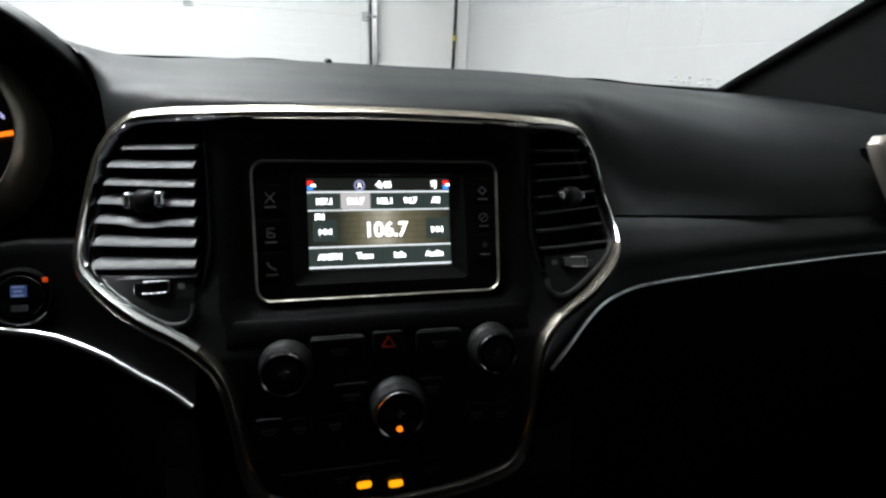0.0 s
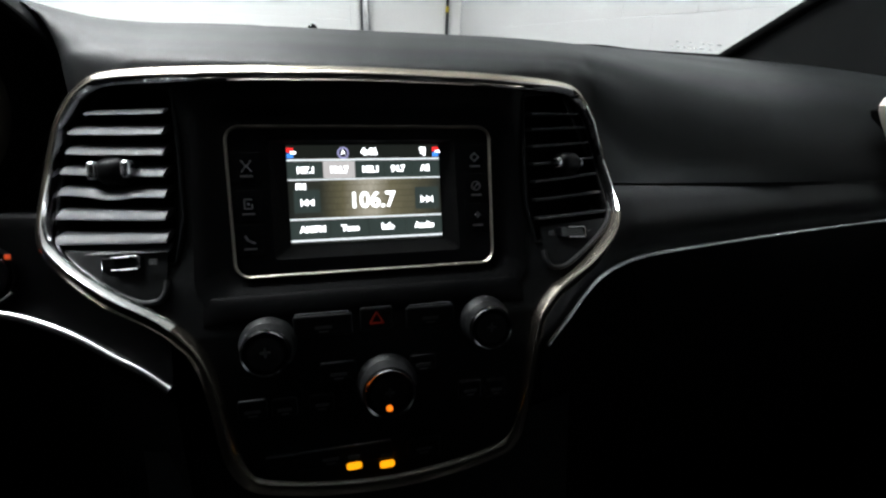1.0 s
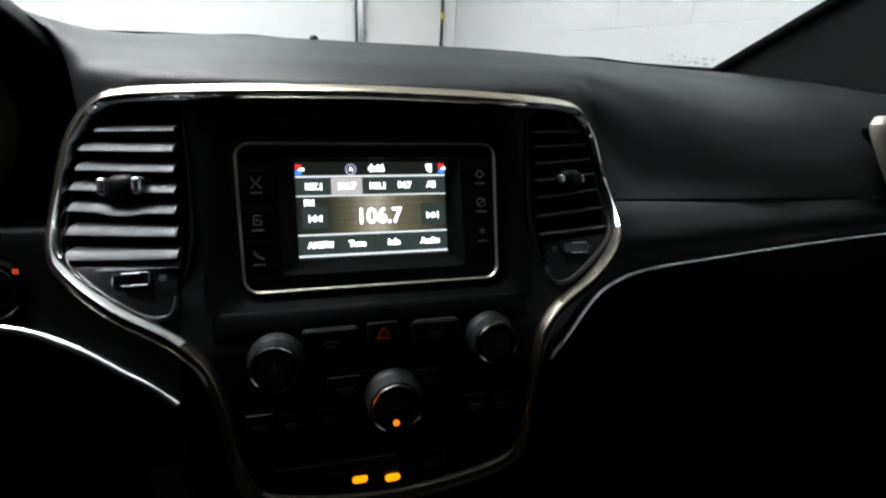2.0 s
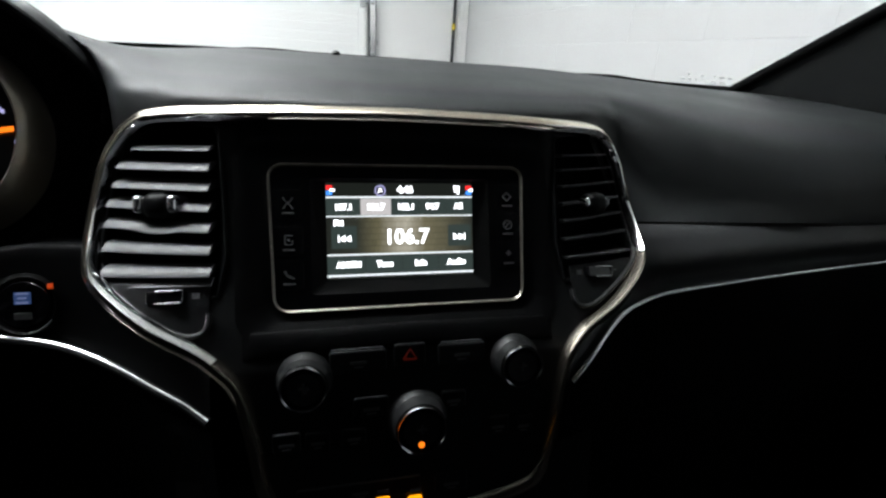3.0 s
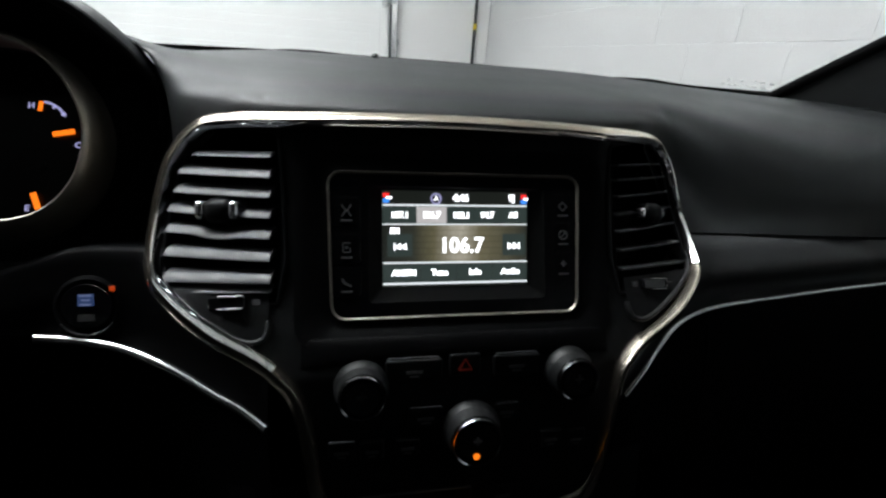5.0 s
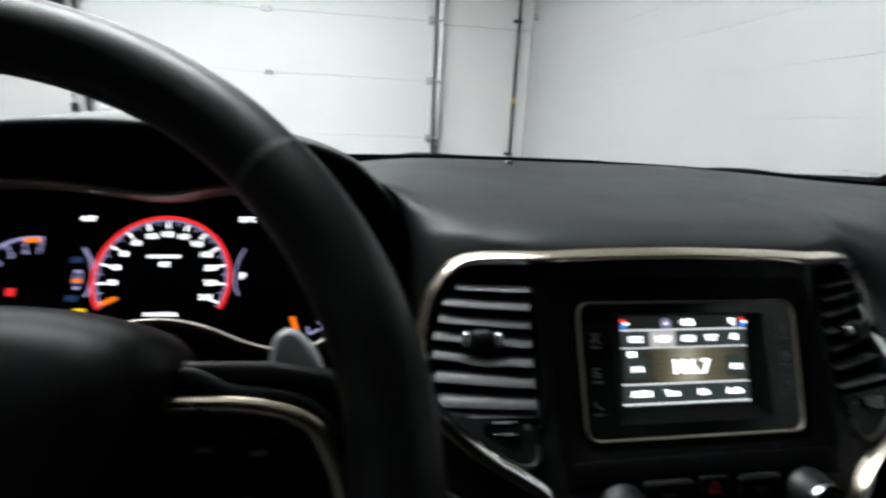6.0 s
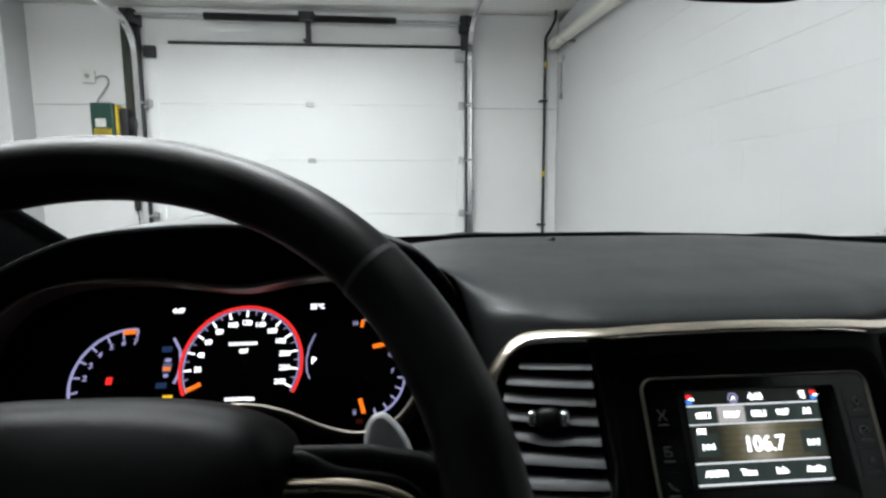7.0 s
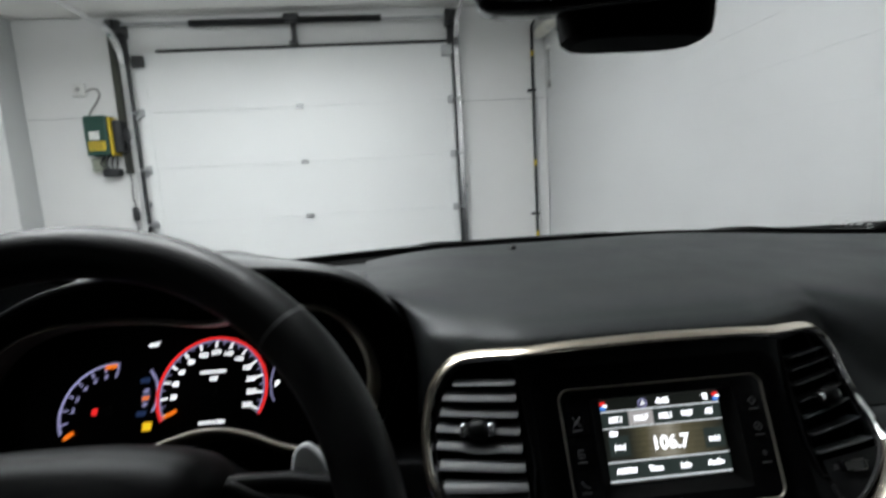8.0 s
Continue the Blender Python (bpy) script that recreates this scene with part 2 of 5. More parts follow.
def rbox(sx, sy, sz, m=None, r=0.0, seg=2, bm=None):
    """A box of that size round the origin of m, with rounded edges."""
    b = bmesh.new()
    bmesh.ops.create_cube(b, size=1)
    bmesh.ops.scale(b, vec=(sx, sy, sz), verts=b.verts)
    if r:
        bmesh.ops.bevel(b, geom=b.edges[:], offset=min(r, 0.49 * min(sx, sy, sz)), segments=seg, affect="EDGES", profile=0.5)
    if m is not None:
        b.transform(m)
    return merge(bm, b) if bm else b


def merge(into, b):
    me = bpy.data.meshes.new("t")
    b.to_mesh(me)
    b.free()
    into.from_mesh(me)
    bpy.data.meshes.remove(me)
    return into


def box(lo, hi, r=0.0, seg=2, bm=None):
    c = [(a + b) / 2 for a, b in zip(lo, hi)]
    return rbox(hi[0] - lo[0], hi[1] - lo[1], hi[2] - lo[2], Matrix.Translation(c), r, seg, bm)


def cyl(r1, r2, h, m=None, n=32, bevel=0.0, bm=None):
    """A cone or cylinder along z from 0 to h."""
    b = bmesh.new()
    bmesh.ops.create_cone(b, cap_ends=True, segments=n, radius1=r1, radius2=r2, depth=h)
    bmesh.ops.translate(b, vec=(0, 0, h / 2), verts=b.verts)
    if bevel:
        es = [e for e in b.edges if abs(e.verts[0].co.z - e.verts[1].co.z) < 1e-6]
        bmesh.ops.bevel(b, geom=es, offset=bevel, segments=3, affect="EDGES", profile=0.5)
    if m is not None:
        b.transform(m)
    return merge(bm, b) if bm else b


def lathe(rings, m=None, n=40, bm=None):
    """A turned body from (radius, height) pairs round z."""
    b = bmesh.new()
    rows = []
    for r, h in rings:
        rows.append([b.verts.new((r * math.cos(2 * math.pi * i / n), r * math.sin(2 * math.pi * i / n), h)) for i in range(n)])
    for a, c in zip(rows, rows[1:]):
        for i in range(n):
            b.faces.new((a[i], a[(i + 1) % n], c[(i + 1) % n], c[i]))
    b.faces.new(rows[0][::-1])
    b.faces.new(rows[-1])
    if m is not None:
        b.transform(m)
    return merge(bm, b) if bm else b


def smooth_line(pts, n=6, closed=False):
    """A Catmull-Rom line through the points."""
    pts = [Vector(p) for p in pts]
    k = len(pts)
    out = []
    for i in range(k if closed else k - 1):
        p0, p1 = pts[(i - 1) % k] if closed or i else pts[0], pts[i]
        p2 = pts[(i + 1) % k]
        p3 = pts[(i + 2) % k] if closed or i + 2 < k else pts[-1]
        for j in range(n):
            t = j / n
            out.append(0.5 * (2 * p1 + (p2 - p0) * t + (2 * p0 - 5 * p1 + 4 * p2 - p3) * t * t + (3 * p1 - p0 - 3 * p2 + p3) * t ** 3))
    if not closed:
        out.append(pts[-1])
    return out


def sweep(path, section, normal, closed=False, bm=None):
    """Sweeps a closed section of (sideways, outward) pairs along a path; normal: a vector, or a function of the place."""
    b = bm or bmesh.new()
    path = [Vector(p) for p in path]
    k = len(path)
    rows = []
    for i, p in enumerate(path):
        a = path[(i - 1) % k] if closed or i else path[0]
        c = path[(i + 1) % k] if closed or i + 1 < k else path[-1]
        t = (c - a).normalized()
        nrm = Vector(normal(p) if callable(normal) else normal)
        nrm = (nrm - t * nrm.dot(t)).normalized()
        side = t.cross(nrm)
        sec = section(i / max(1, k - 1)) if callable(section) else section
        rows.append([b.verts.new(p + side * u + nrm * v) for u, v in sec])
    m = len(rows[0])
    for i in range(k if closed else k - 1):
        r, s = rows[i], rows[(i + 1) % k]
        for j in range(m):
            b.faces.new((r[j], r[(j + 1) % m], s[(j + 1) % m], s[j]))
    if not closed:
        b.faces.new(rows[0][::-1])
        b.faces.new(rows[-1])
    return b


def round_section(r, n=10, flat=1.0):
    return [(r * math.cos(2 * math.pi * i / n), flat * r * math.sin(2 * math.pi * i / n)) for i in range(n)]


def dome_section(w, h, n=7, base=0.002):
    """A half-round strip section: w wide, h high, with a sunk base."""
    top = [(w / 2 * math.cos(math.pi * i / n), h * math.sin(math.pi * i / n)) for i in range(n + 1)]
    return top + [(-w / 2, -base), (w / 2, -base)]


def tube(path, r, n=10, bm=None, normal=(0.03, 0.02, 1)):
    return sweep(path, round_section(r, n), normal, bm=bm)


def sheet(rows, thick=0.0, bm=None, direction=None):
    """A sheet from a grid of places; thick: closed to a slab along the direction (or each vertex normal)."""
    b = bm or bmesh.new()
    g = [[b.verts.new(p) for p in r] for r in rows]
    for r, s in zip(g, g[1:]):
        for i in range(len(r) - 1):
            b.faces.new((r[i], r[i + 1], s[i + 1], s[i]))
    if thick:
        bmesh.ops.recalc_face_normals(b, faces=b.faces)
        b.normal_update()
        if direction is None:
            bmesh.ops.solidify(b, geom=b.faces[:], thickness=thick)
        else:
            d = Vector(direction) * thick
            h = [[b.verts.new(v.co + d) for v in r] for r in g]
            for r, s in zip(h, h[1:]):
                for i in range(len(r) - 1):
                    b.faces.new((r[i], s[i], s[i + 1], r[i + 1]))
            rim = [g[0], h[0]], [g[-1], h[-1]], [[r[0] for r in g], [r[0] for r in h]], [[r[-1] for r in g], [r[-1] for r in h]]
            for a, c in rim:
                for i in range(len(a) - 1):
                    b.faces.new((a[i], a[i + 1], c[i + 1], c[i]))
    return b


def slab(outline, thick, m=None, r=0.0, bm=None, seg=2):
    """A plate from an outline in x, y; its front at z = 0, its back at -thick; r rounds the front edge."""
    b = bmesh.new()
    f = b.faces.new([b.verts.new((p[0], p[1], 0)) for p in outline])
    if f.normal.z < 0:
        f.normal_flip()
    ext = bmesh.ops.extrude_face_region(b, geom=[f])
    vs = [v for v in ext["geom"] if isinstance(v, bmesh.types.BMVert)]
    bmesh.ops.translate(b, vec=(0, 0, -thick), verts=vs)
    if r:
        es = [e for e in b.edges if all(abs(v.co.z) < 1e-7 for v in e.verts)]
        bmesh.ops.bevel(b, geom=es, offset=r, segments=seg, affect="EDGES", profile=0.5)
    if m is not None:
        b.transform(m)
    return merge(bm, b) if bm else b


def round_rect(x0, y0, x1, y1, r, n=6):
    out = []
    for cx, cy, a in ((x1 - r, y1 - r, 0), (x0 + r, y1 - r, 90), (x0 + r, y0 + r, 180), (x1 - r, y0 + r, 270)):
        for i in range(n + 1):
            t = radians(a + 90 * i / n)
            out.append((cx + r * math.cos(t), cy + r * math.sin(t)))
    return out


def taper(top, bottom, h, r, n=8):
    """A rounded rectangle, wider at the top than at the bottom."""
    return [(x * (bottom + (top - bottom) * (y + h) / (2 * h)) / top, y) for x, y in round_rect(-top, -h, top, h, r, n)]


def arc(cx, cy, r, a0, a1, n=24):
    return [(cx + r * math.cos(radians(a0 + (a1 - a0) * i / n)), cy + r * math.sin(radians(a0 + (a1 - a0) * i / n))) for i in range(n + 1)]


def strip(pts, w, m, depth=0.0006, bm=None):
    """A flat band of width w along a line in x, y, lying on z = 0 of m, a little raised."""
    b = bm or bmesh.new()
    path = [m @ Vector((p[0], p[1], 0)) for p in pts]
    nrm = m.to_3x3() @ Vector((0, 0, 1))
    return sweep(path, [(-w / 2, 0), (w / 2, 0), (w / 2, depth), (-w / 2, depth)], nrm, bm=b)


def words(text, size, m, depth=0.0004, bold=0.0):
    """Letters in the built-in font, centred at m, facing its z."""
    cu = bpy.data.curves.new("letters", "FONT")
    cu.body, cu.size, cu.align_x, cu.align_y, cu.extrude, cu.offset = text, size, "CENTER", "CENTER", depth, bold
    cu.resolution_u = 3
    ob = bpy.data.objects.new("letters", cu)
    me = bpy.data.meshes.new_from_object(ob)
    b = bmesh.new()
    b.from_mesh(me)
    b.transform(m)
    bpy.data.objects.remove(ob)
    bpy.data.curves.remove(cu)
    bpy.data.meshes.remove(me)
    return b


def facing(x, y, z, lean):
    """A frame on a face that looks back at the seats and leans forward at the top by that many degrees: its x right, y up the face, z to the seats."""
    return pose(x, y, z, 90 - lean, 0, 0)

# ---------------------------------------------------------------- the garage
COURSE = 0.188
JOINT0 = 1.343
WALL_X = 1.255
PIER_X = -3.630


def structure(name, bm, material, label, category, smooth=False):
    ob = part(name, bm, material, None, label, smooth)
    return tagged(ob, label, category, kind="structure")


structure("floor", box((-4.8, -6.2, -0.1), (1.46, 5.0, 0.0)), FLOOR_CONC, "grey concrete garage floor", "floor")
ceiling_bm = box((-4.8, -6.2, 2.96), (1.46, 4.46, 3.1))
box((-4.8, 4.46, 3.03), (1.46, 5.0, 3.1), bm=ceiling_bm)
structure("ceiling", ceiling_bm, CEIL_PAINT, "off-white painted garage ceiling with a raised strip at the door", "ceiling")
structure("wall_back", box((-4.8, -6.2, 0), (1.46, -6.0, 2.96)), WALL_PAINT, "plain white painted garage back wall", "wall")
structure("wall_left", box((-4.8, -6.0, 0), (-4.6, 4.51, 2.96)), WALL_PAINT, "plain white painted garage side wall", "wall")
structure("wall_pier", box((-4.8, 4.51, 0), (PIER_X - 0.001, 5.0, 3.03), r=0.004, seg=1), WALL_PAINT, "white painted projecting wall pier", "wall")
front_bm = box((PIER_X, 4.7785, 0), (-2.53, 4.99, 3.03))
box((0.28, 4.7785, 0), (WALL_X, 4.99, 3.03), bm=front_bm)
box((-2.53, 4.7785, 2.68), (0.28, 4.99, 3.03), bm=front_bm)
# thin added panel gives the pier's side its shaded tone
structure("pier_side", box((PIER_X, 4.512, 0.001), (PIER_X + 0.005, 4.777, 3.029)), SHADED_WALL_PAINT, "side of the wall pier, its shade put into the colour", "wall")
wall_front = structure("wall_front", front_bm, WALL_PAINT, "white painted block wall round the garage door", "wall")
wall_right = structure("wall_right", box((WALL_X + 0.002, -6.0, 0), (1.46, 4.79, 2.96)), DIM_WALL_PAINT, "white painted block side wall with level joints", "wall")


def sectional_door():
    door = thing("garage_door", (-1.13, 4.76, 0.0), "white sectional steel garage door, closed, with ribbed panels", "garage door")
    x0, x1 = -2.595, 0.322
    tops = [2.690, 2.158, 1.640, 1.124, 0.610, 0.100]
    for k in range(5):
        z1, z0 = tops[k] - 0.0004, tops[k + 1] + 0.0004
        rows = []
        # front skin with shallow level ribs and rolled edges
        prof = [(0.006, z1), (0.0015, z1 - 0.0012), (0.0, z1 - 0.004)]
        n = 7
        for i in range(n):
            a = z1 - 0.03 - (z1 - z0 - 0.06) * i / (n - 1)
            prof += [(0.0, a + 0.004), (0.0016, a + 0.0015), (0.0016, a - 0.0015), (0.0, a - 0.004)]
        prof += [(0.0, z0 + 0.004), (0.0015, z0 + 0.0012), (0.006, z0)]
        for x in (x0, x1):
            rows.append([(x, 4.745 + y, z) for y, z in prof])
        part("door_panel", sheet(rows, 0.03, direction=(0, 1, 0)), DOOR_PAINT, door)
    part("bottom_seal", box((x0, 4.745, 0.0), (x1, 4.78, 0.098), 0.006), RUBBER, door)
    for z in tops[1:5]:
        b = box((-1.183, 4.725, z - 0.020), (-1.108, 4.745, z + 0.006), 0.004)
        box((-1.178, 4.718, z + 0.004), (-1.113, 4.745, z + 0.018), 0.003, bm=b)
        part("centre_hinge", b, GALV, door, "galvanised centre hinge")
        for x, s in ((x1 - 0.02, 1), (x0 + 0.02, -1)):
            b = box((x - 0.04, 4.715, z - 0.035), (x + 0.015, 4.744, z + 0.035), 0.003)
            cyl(0.012, 0.012, 0.075, pose(x, 4.70, z, 0, 90 * s, 0), 12, bm=b)
            part("roller_hinge", b, GALV, door, "galvanised roller hinge")
    for x in (x1 - 0.045, x0 + 0.045):
        part("end_stile", box((x - 0.035, 4.738, 0.02), (x + 0.035, 4.7445, 2.68), 0.002), DOOR_PAINT, door)
        part("top_bracket", box((x - 0.05, 4.69, 2.56), (x + 0.05, 4.737, 2.66), 0.004), GALV if x > 0 else DARK_STEEL, door, "top roller bracket")
    part("top_seal", box((x0 + 0.2, 4.735, 2.694), (x1, 4.76, 2.716), 0.004), DARK_STEEL, door, "dark seal along the top")
    return door


sectional_door()


def door_track(x, s):
    t = thing("door_track", (x, 4.72, 0.0), "galvanised steel garage door track, curved back under the ceiling", "door track", "tracks of the garage door")
    R = 0.30
    path = [(x, 4.70, 0.0), (x, 4.70, 2.53)]
    path += [(x, 4.70 - R * (1 - math.cos(a)), 2.55 + R * math.sin(a)) for a in [radians(v) for v in range(0, 91, 9)]]
    path += [(x, 4.0, 2.862), (x, 2.0, 2.89)]
    c = [(-0.018, -0.022), (-0.018, 0.022), (0.018, 0.022), (0.018, 0.013), (-0.010, 0.013), (-0.010, -0.013), (0.018, -0.013), (0.018, -0.022)]
    part("track_rail", sweep(path, c, (-s, 0.01, 0.01)), BRIGHT, t)
    part("wall_angle", box((x - s * 0.027 - 0.009, 4.705, 0.0), (x - s * 0.027 + 0.009, 4.735, 2.86), 0.002), DARK_STEEL, t, "dark steel wall angle")
    part("back_angle", box((x + 0.010, 4.745, 0.0), (x + 0.040, 4.770, 2.75), 0.003) if s > 0 else box((x - 0.135, 4.738, 1.62), (x - 0.070, 4.770, 2.86), 0.003), GALV if s > 0 else OLIVE_STEEL, t)
    for z in (0.5, 1.3, 2.1):
        part("track_bracket", box((x - 0.03, 4.722, z), (x + 0.05, 4.757, z + 0.05), 0.003), GALV, t)
    return t


door_track(0.366, 1)
door_track(-2.668, -1)


def spring_shaft():
    t = thing("spring_shaft", (-1.1, 4.66, 2.93), "steel torsion shaft with a dark spring above the garage door", "door shaft")
    part("shaft", tube([(-2.70, 4.66, 2.918), (-1.13, 4.66, 2.907), (0.37, 4.66, 2.892)], 0.014), GALV, t)
    coil = bmesh.new()
    for x0, x1 in ((-2.035, -1.185), (-1.075, -0.315)):
        rings = []
        n = 64
        for i in range(n):
            rings += [(0.026, i / n * (x1 - x0)), (0.034, (i + 0.5) / n * (x1 - x0))]
        lathe(rings, pose(x0, 4.66, 2.909, 0, 90.4, 0), 14, bm=coil)
    part("torsion_spring", coil, DARK_STEEL, t, "dark coiled torsion spring")
    b = box((-1.165, 4.62, 2.70), (-1.100, 4.785, 2.72), 0.003)
    box((-1.155, 4.70, 2.70), (-1.110, 4.735, 2.98), 0.003, bm=b)
    box((-1.205, 4.63, 2.895), (-1.065, 4.74, 2.965), 0.01, bm=b)
    part("centre_bracket", b, DARK_STEEL, t)
    for x in (-2.685, 0.330):
        b = box((x - 0.060, 4.62, 2.83), (x + 0.060, 4.78, 2.955), 0.01)
        cyl(0.06, 0.06, 0.03, pose(x - 0.015, 4.66, 2.905, 0, 90, 0), 24, bm=b)
        box((x - 0.04, 4.70, 2.62), (x + 0.04, 4.785, 2.87), 0.004, bm=b)
        part("drum_bracket", b, DARK_STEEL, t)


spring_shaft()


def motor_box():
    keep = Matrix.Translation((-0.301, 4.79, 1.326)) @ Matrix.Diagonal((0.972, 0.72, 0.972, 1)) @ Matrix.Translation((0.212, -4.79, -1.326))

    def place(name, bm, material, owner, label=""):
        bm.transform(keep)
        return part(name, bm, material, owner, label)

    t = thing("door_motor", (-2.9, 4.7, 1.75), "green and yellow garage door motor box on the wall", "door motor")
    place("cover", box((-3.04, 4.55, 1.80), (-2.835, 4.77, 2.165), 0.02, 3), GREEN, t)
    place("side_cover", box((-2.833, 4.575, 1.795), (-2.811, 4.77, 2.15), 0.010, 3), YELLOW, t, "yellow side cover")
    b = box((-2.804, 4.58, 1.82), (-2.72, 4.76, 2.12), 0.02)
    cyl(0.07, 0.07, 0.05, pose(-2.72, 4.67, 1.98, 0, 90, 0), 20, 0.006, bm=b)
    box((-2.70, 4.62, 1.86), (-2.675, 4.74, 2.05), 0.006, bm=b)
    place("gearbox", b, DARK_STEEL, t, "black gearbox")
    place("warning_label", box((-3.01, 4.546, 1.845), (-2.86, 4.5495, 1.93), 0.0), YELLOW, t, "yellow label")
    place("rating_label", box((-2.995, 4.546, 1.945), (-2.905, 4.5495, 2.02), 0.0), WHITE_PLASTIC, t, "white label")
    bars = bmesh.new()
    for i in range(5):
        box((-3.0, 4.5445, 1.857 + i * 0.015), (-2.875 - 0.01 * (i % 2), 4.5458, 1.863 + i * 0.015), bm=bars)
    place("print_bars", bars, DARK_STEEL, t)
    place("junction_box", box((-3.06, 4.66, 1.66), (-2.96, 4.77, 1.79), 0.012), JUNCTION, t, "grey-green junction box")
    b = box((-2.97, 4.62, 1.60), (-2.80, 4.74, 1.68), 0.03)
    for i in range(4):
        tube(smooth_line([(-2.94 + 0.04 * i, 4.68, 1.80), (-2.97 + 0.05 * i, 4.65, 1.73), (-2.92 + 0.03 * i, 4.64, 1.67)], 5), 0.009, 8, bm=b)
    place("cable_clump", b, DARK_STEEL, t, "black cable clump")
    chain = bmesh.new()
    for i in range(44):
        z = 1.84 - i * 0.034
        x = -2.735 + 0.006 * math.sin(i * 0.9)
        rbox(0.016, 0.010, 0.03, pose(x, 4.69, z, 0, 0, 90 * (i % 2)), 0.004, 1, bm=chain)
    box((-2.76, 4.66, 1.17), (-2.71, 4.72, 1.30), 0.012, bm=chain)
    place("hand_chain", chain, DARK_STEEL, t, "hanging hand chain")


motor_box()


def wall_socket():
    t = thing("wall_socket", (-3.107, 4.79, 2.39), "white surface-mounted wall socket with a grey cable", "socket")
    part("socket_box", box((-3.170, 4.730, 2.337), (-3.056, 4.7715, 2.454), 0.012), WHITE_PLASTIC, t)
    part("socket_insert", cyl(0.022, 0.019, 0.006, pose(-3.113, 4.727, 2.395, 90, 0, 0), 20, 0.001), GREY_CABLE, t)
    part("plug_cable", tube(smooth_line([(-3.062, 4.76, 2.38), (-3.0, 4.75, 2.40), (-2.955, 4.75, 2.385), (-2.945, 4.75, 2.34), (-2.985, 4.75, 2.27), (-3.040, 4.75, 2.20), (-3.055, 4.74, 2.145)], 8), 0.009, 8), GREY_CABLE, t)


wall_socket()


def wall_conduit():
    t = thing("wall_conduit", (1.114, 4.74, 0.0), "thin dark conduit pipe with yellow bands running up to the ceiling", "conduit")
    path = [(1.114, 4.745, 0.0), (1.114, 4.745, 2.74)] + smooth_line([(1.114, 4.745, 2.785), (1.119, 4.738, 2.815), (1.145, 4.69, 2.865), (1.165, 4.64, 2.915), (1.172, 4.625, 2.95), (1.173, 4.62, 3.04)], 6)
    part("pipe", tube(path, 0.014, 12), DARK_STEEL, t)
    for z in (0.797, 1.509, 2.557):
        part("yellow_band", cyl(0.0165, 0.0165, 0.05, pose(1.114, 4.745, z - 0.025), 14), YELLOW, t, "yellow band")
    for z in (1.0, 2.211):
        part("pipe_clip", box((1.062, 4.725, z - 0.012), (1.140, 4.79, z + 0.012), 0.004), DARK_STEEL, t)


wall_conduit()


def drain_pipe():
    t = thing("drain_pipe", (WALL_X - 0.07, 3.5, 2.6), "off-white plastic drain pipe sloping along the wall under the ceiling", "pipe")
    a, b = Vector((WALL_X - 0.075, 4.72, 2.735)), Vector((WALL_X - 0.075, 0.6, 2.405))
    part("pipe", tube([a, a.lerp(b, 0.5), b], 0.05, 20), PVC, t)
    for f in (0.02, 0.33, 0.62):
        p = a.lerp(b, f)
        q = a.lerp(b, f + 0.03)
        part("pipe_collar", tube([p, q], 0.058, 20), PVC, t)
    for f in (0.1, 0.45, 0.8):
        p = a.lerp(b, f)
        bm = box((p.x + 0.02, p.y - 0.012, p.z - 0.07), (WALL_X + 0.005, p.y + 0.012, p.z - 0.045), 0.003)
        sweep([(p.x + 0.062 * math.cos(v), p.y, p.z + 0.062 * math.sin(v)) for v in [radians(d) for d in range(-150, 151, 20)]], [(-0.01, 0), (0.01, 0), (0.01, 0.003), (-0.01, 0.003)], (0, 0, 1) if False else (lambda q, p=p: (Vector((q.x - p.x, 0, q.z - p.z)))), bm=bm)
        part("pipe_bracket", bm, GALV, t)
    w = thing("pull_switch", (1.24, 4.62, 2.24), "white cord pull switch hanging beside the pipe", "switch")
    part("ceiling_rose", cyl(0.035, 0.028, 0.05, pose(1.236, 4.62, 2.56), 18, 0.005), WHITE_PLASTIC, w)
    part("cord", tube([(1.236, 4.62, 2.57), (1.236, 4.62, 2.26)], 0.006, 8, normal=(1, 0, 0)), GREY_CABLE, w)
    part("pull_grip", lathe([(0.006, 0.0), (0.017, 0.01), (0.015, 0.05), (0.006, 0.065)], pose(1.236, 4.62, 2.205), 16), GREY_CABLE, w)


drain_pipe()

# ---------------------------------------------------------------- the car: shell, glass, pillars
LEAN_GLASS = 0.535


def base_line(x):
    return Vector((x, 0.94 - 0.10 * (x / 0.66) ** 2, 1.213 - 0.015 * (x / 0.66) ** 2))


def glass_at(x, s):
    p = base_line(x)
    y_top = 0.16 - 0.03 * (x / 0.66) ** 2
    q = Vector((x * (1 - 0.07 * s), y_top, p.z + LEAN_GLASS * (p.y - y_top) + 0.0))
    bow = 0.015 * math.sin(math.pi * s)
    return p.lerp(q, s) + Vector((0, bow, bow))


shield = thing("windscreen", (0, 0.93, 1.2), "clear laminated car windscreen above the dashboard", "windscreen")
pane = part("pane", sheet([[glass_at(-0.77 + 1.45 * i / 30, s / 14) for i in range(31)] for s in range(15)]), WINDSCREEN_GLASS, shield, "clear glass pane")
pane.visible_shadow = False
frit = [[glass_at(-0.77 + 1.45 * i / 30, s) + Vector((0, -0.004, -0.003)) for i in range(31)] for s in (0.965, 1.0)]
part("top_seal", sheet(frit, 0.003), RUBBER, shield)
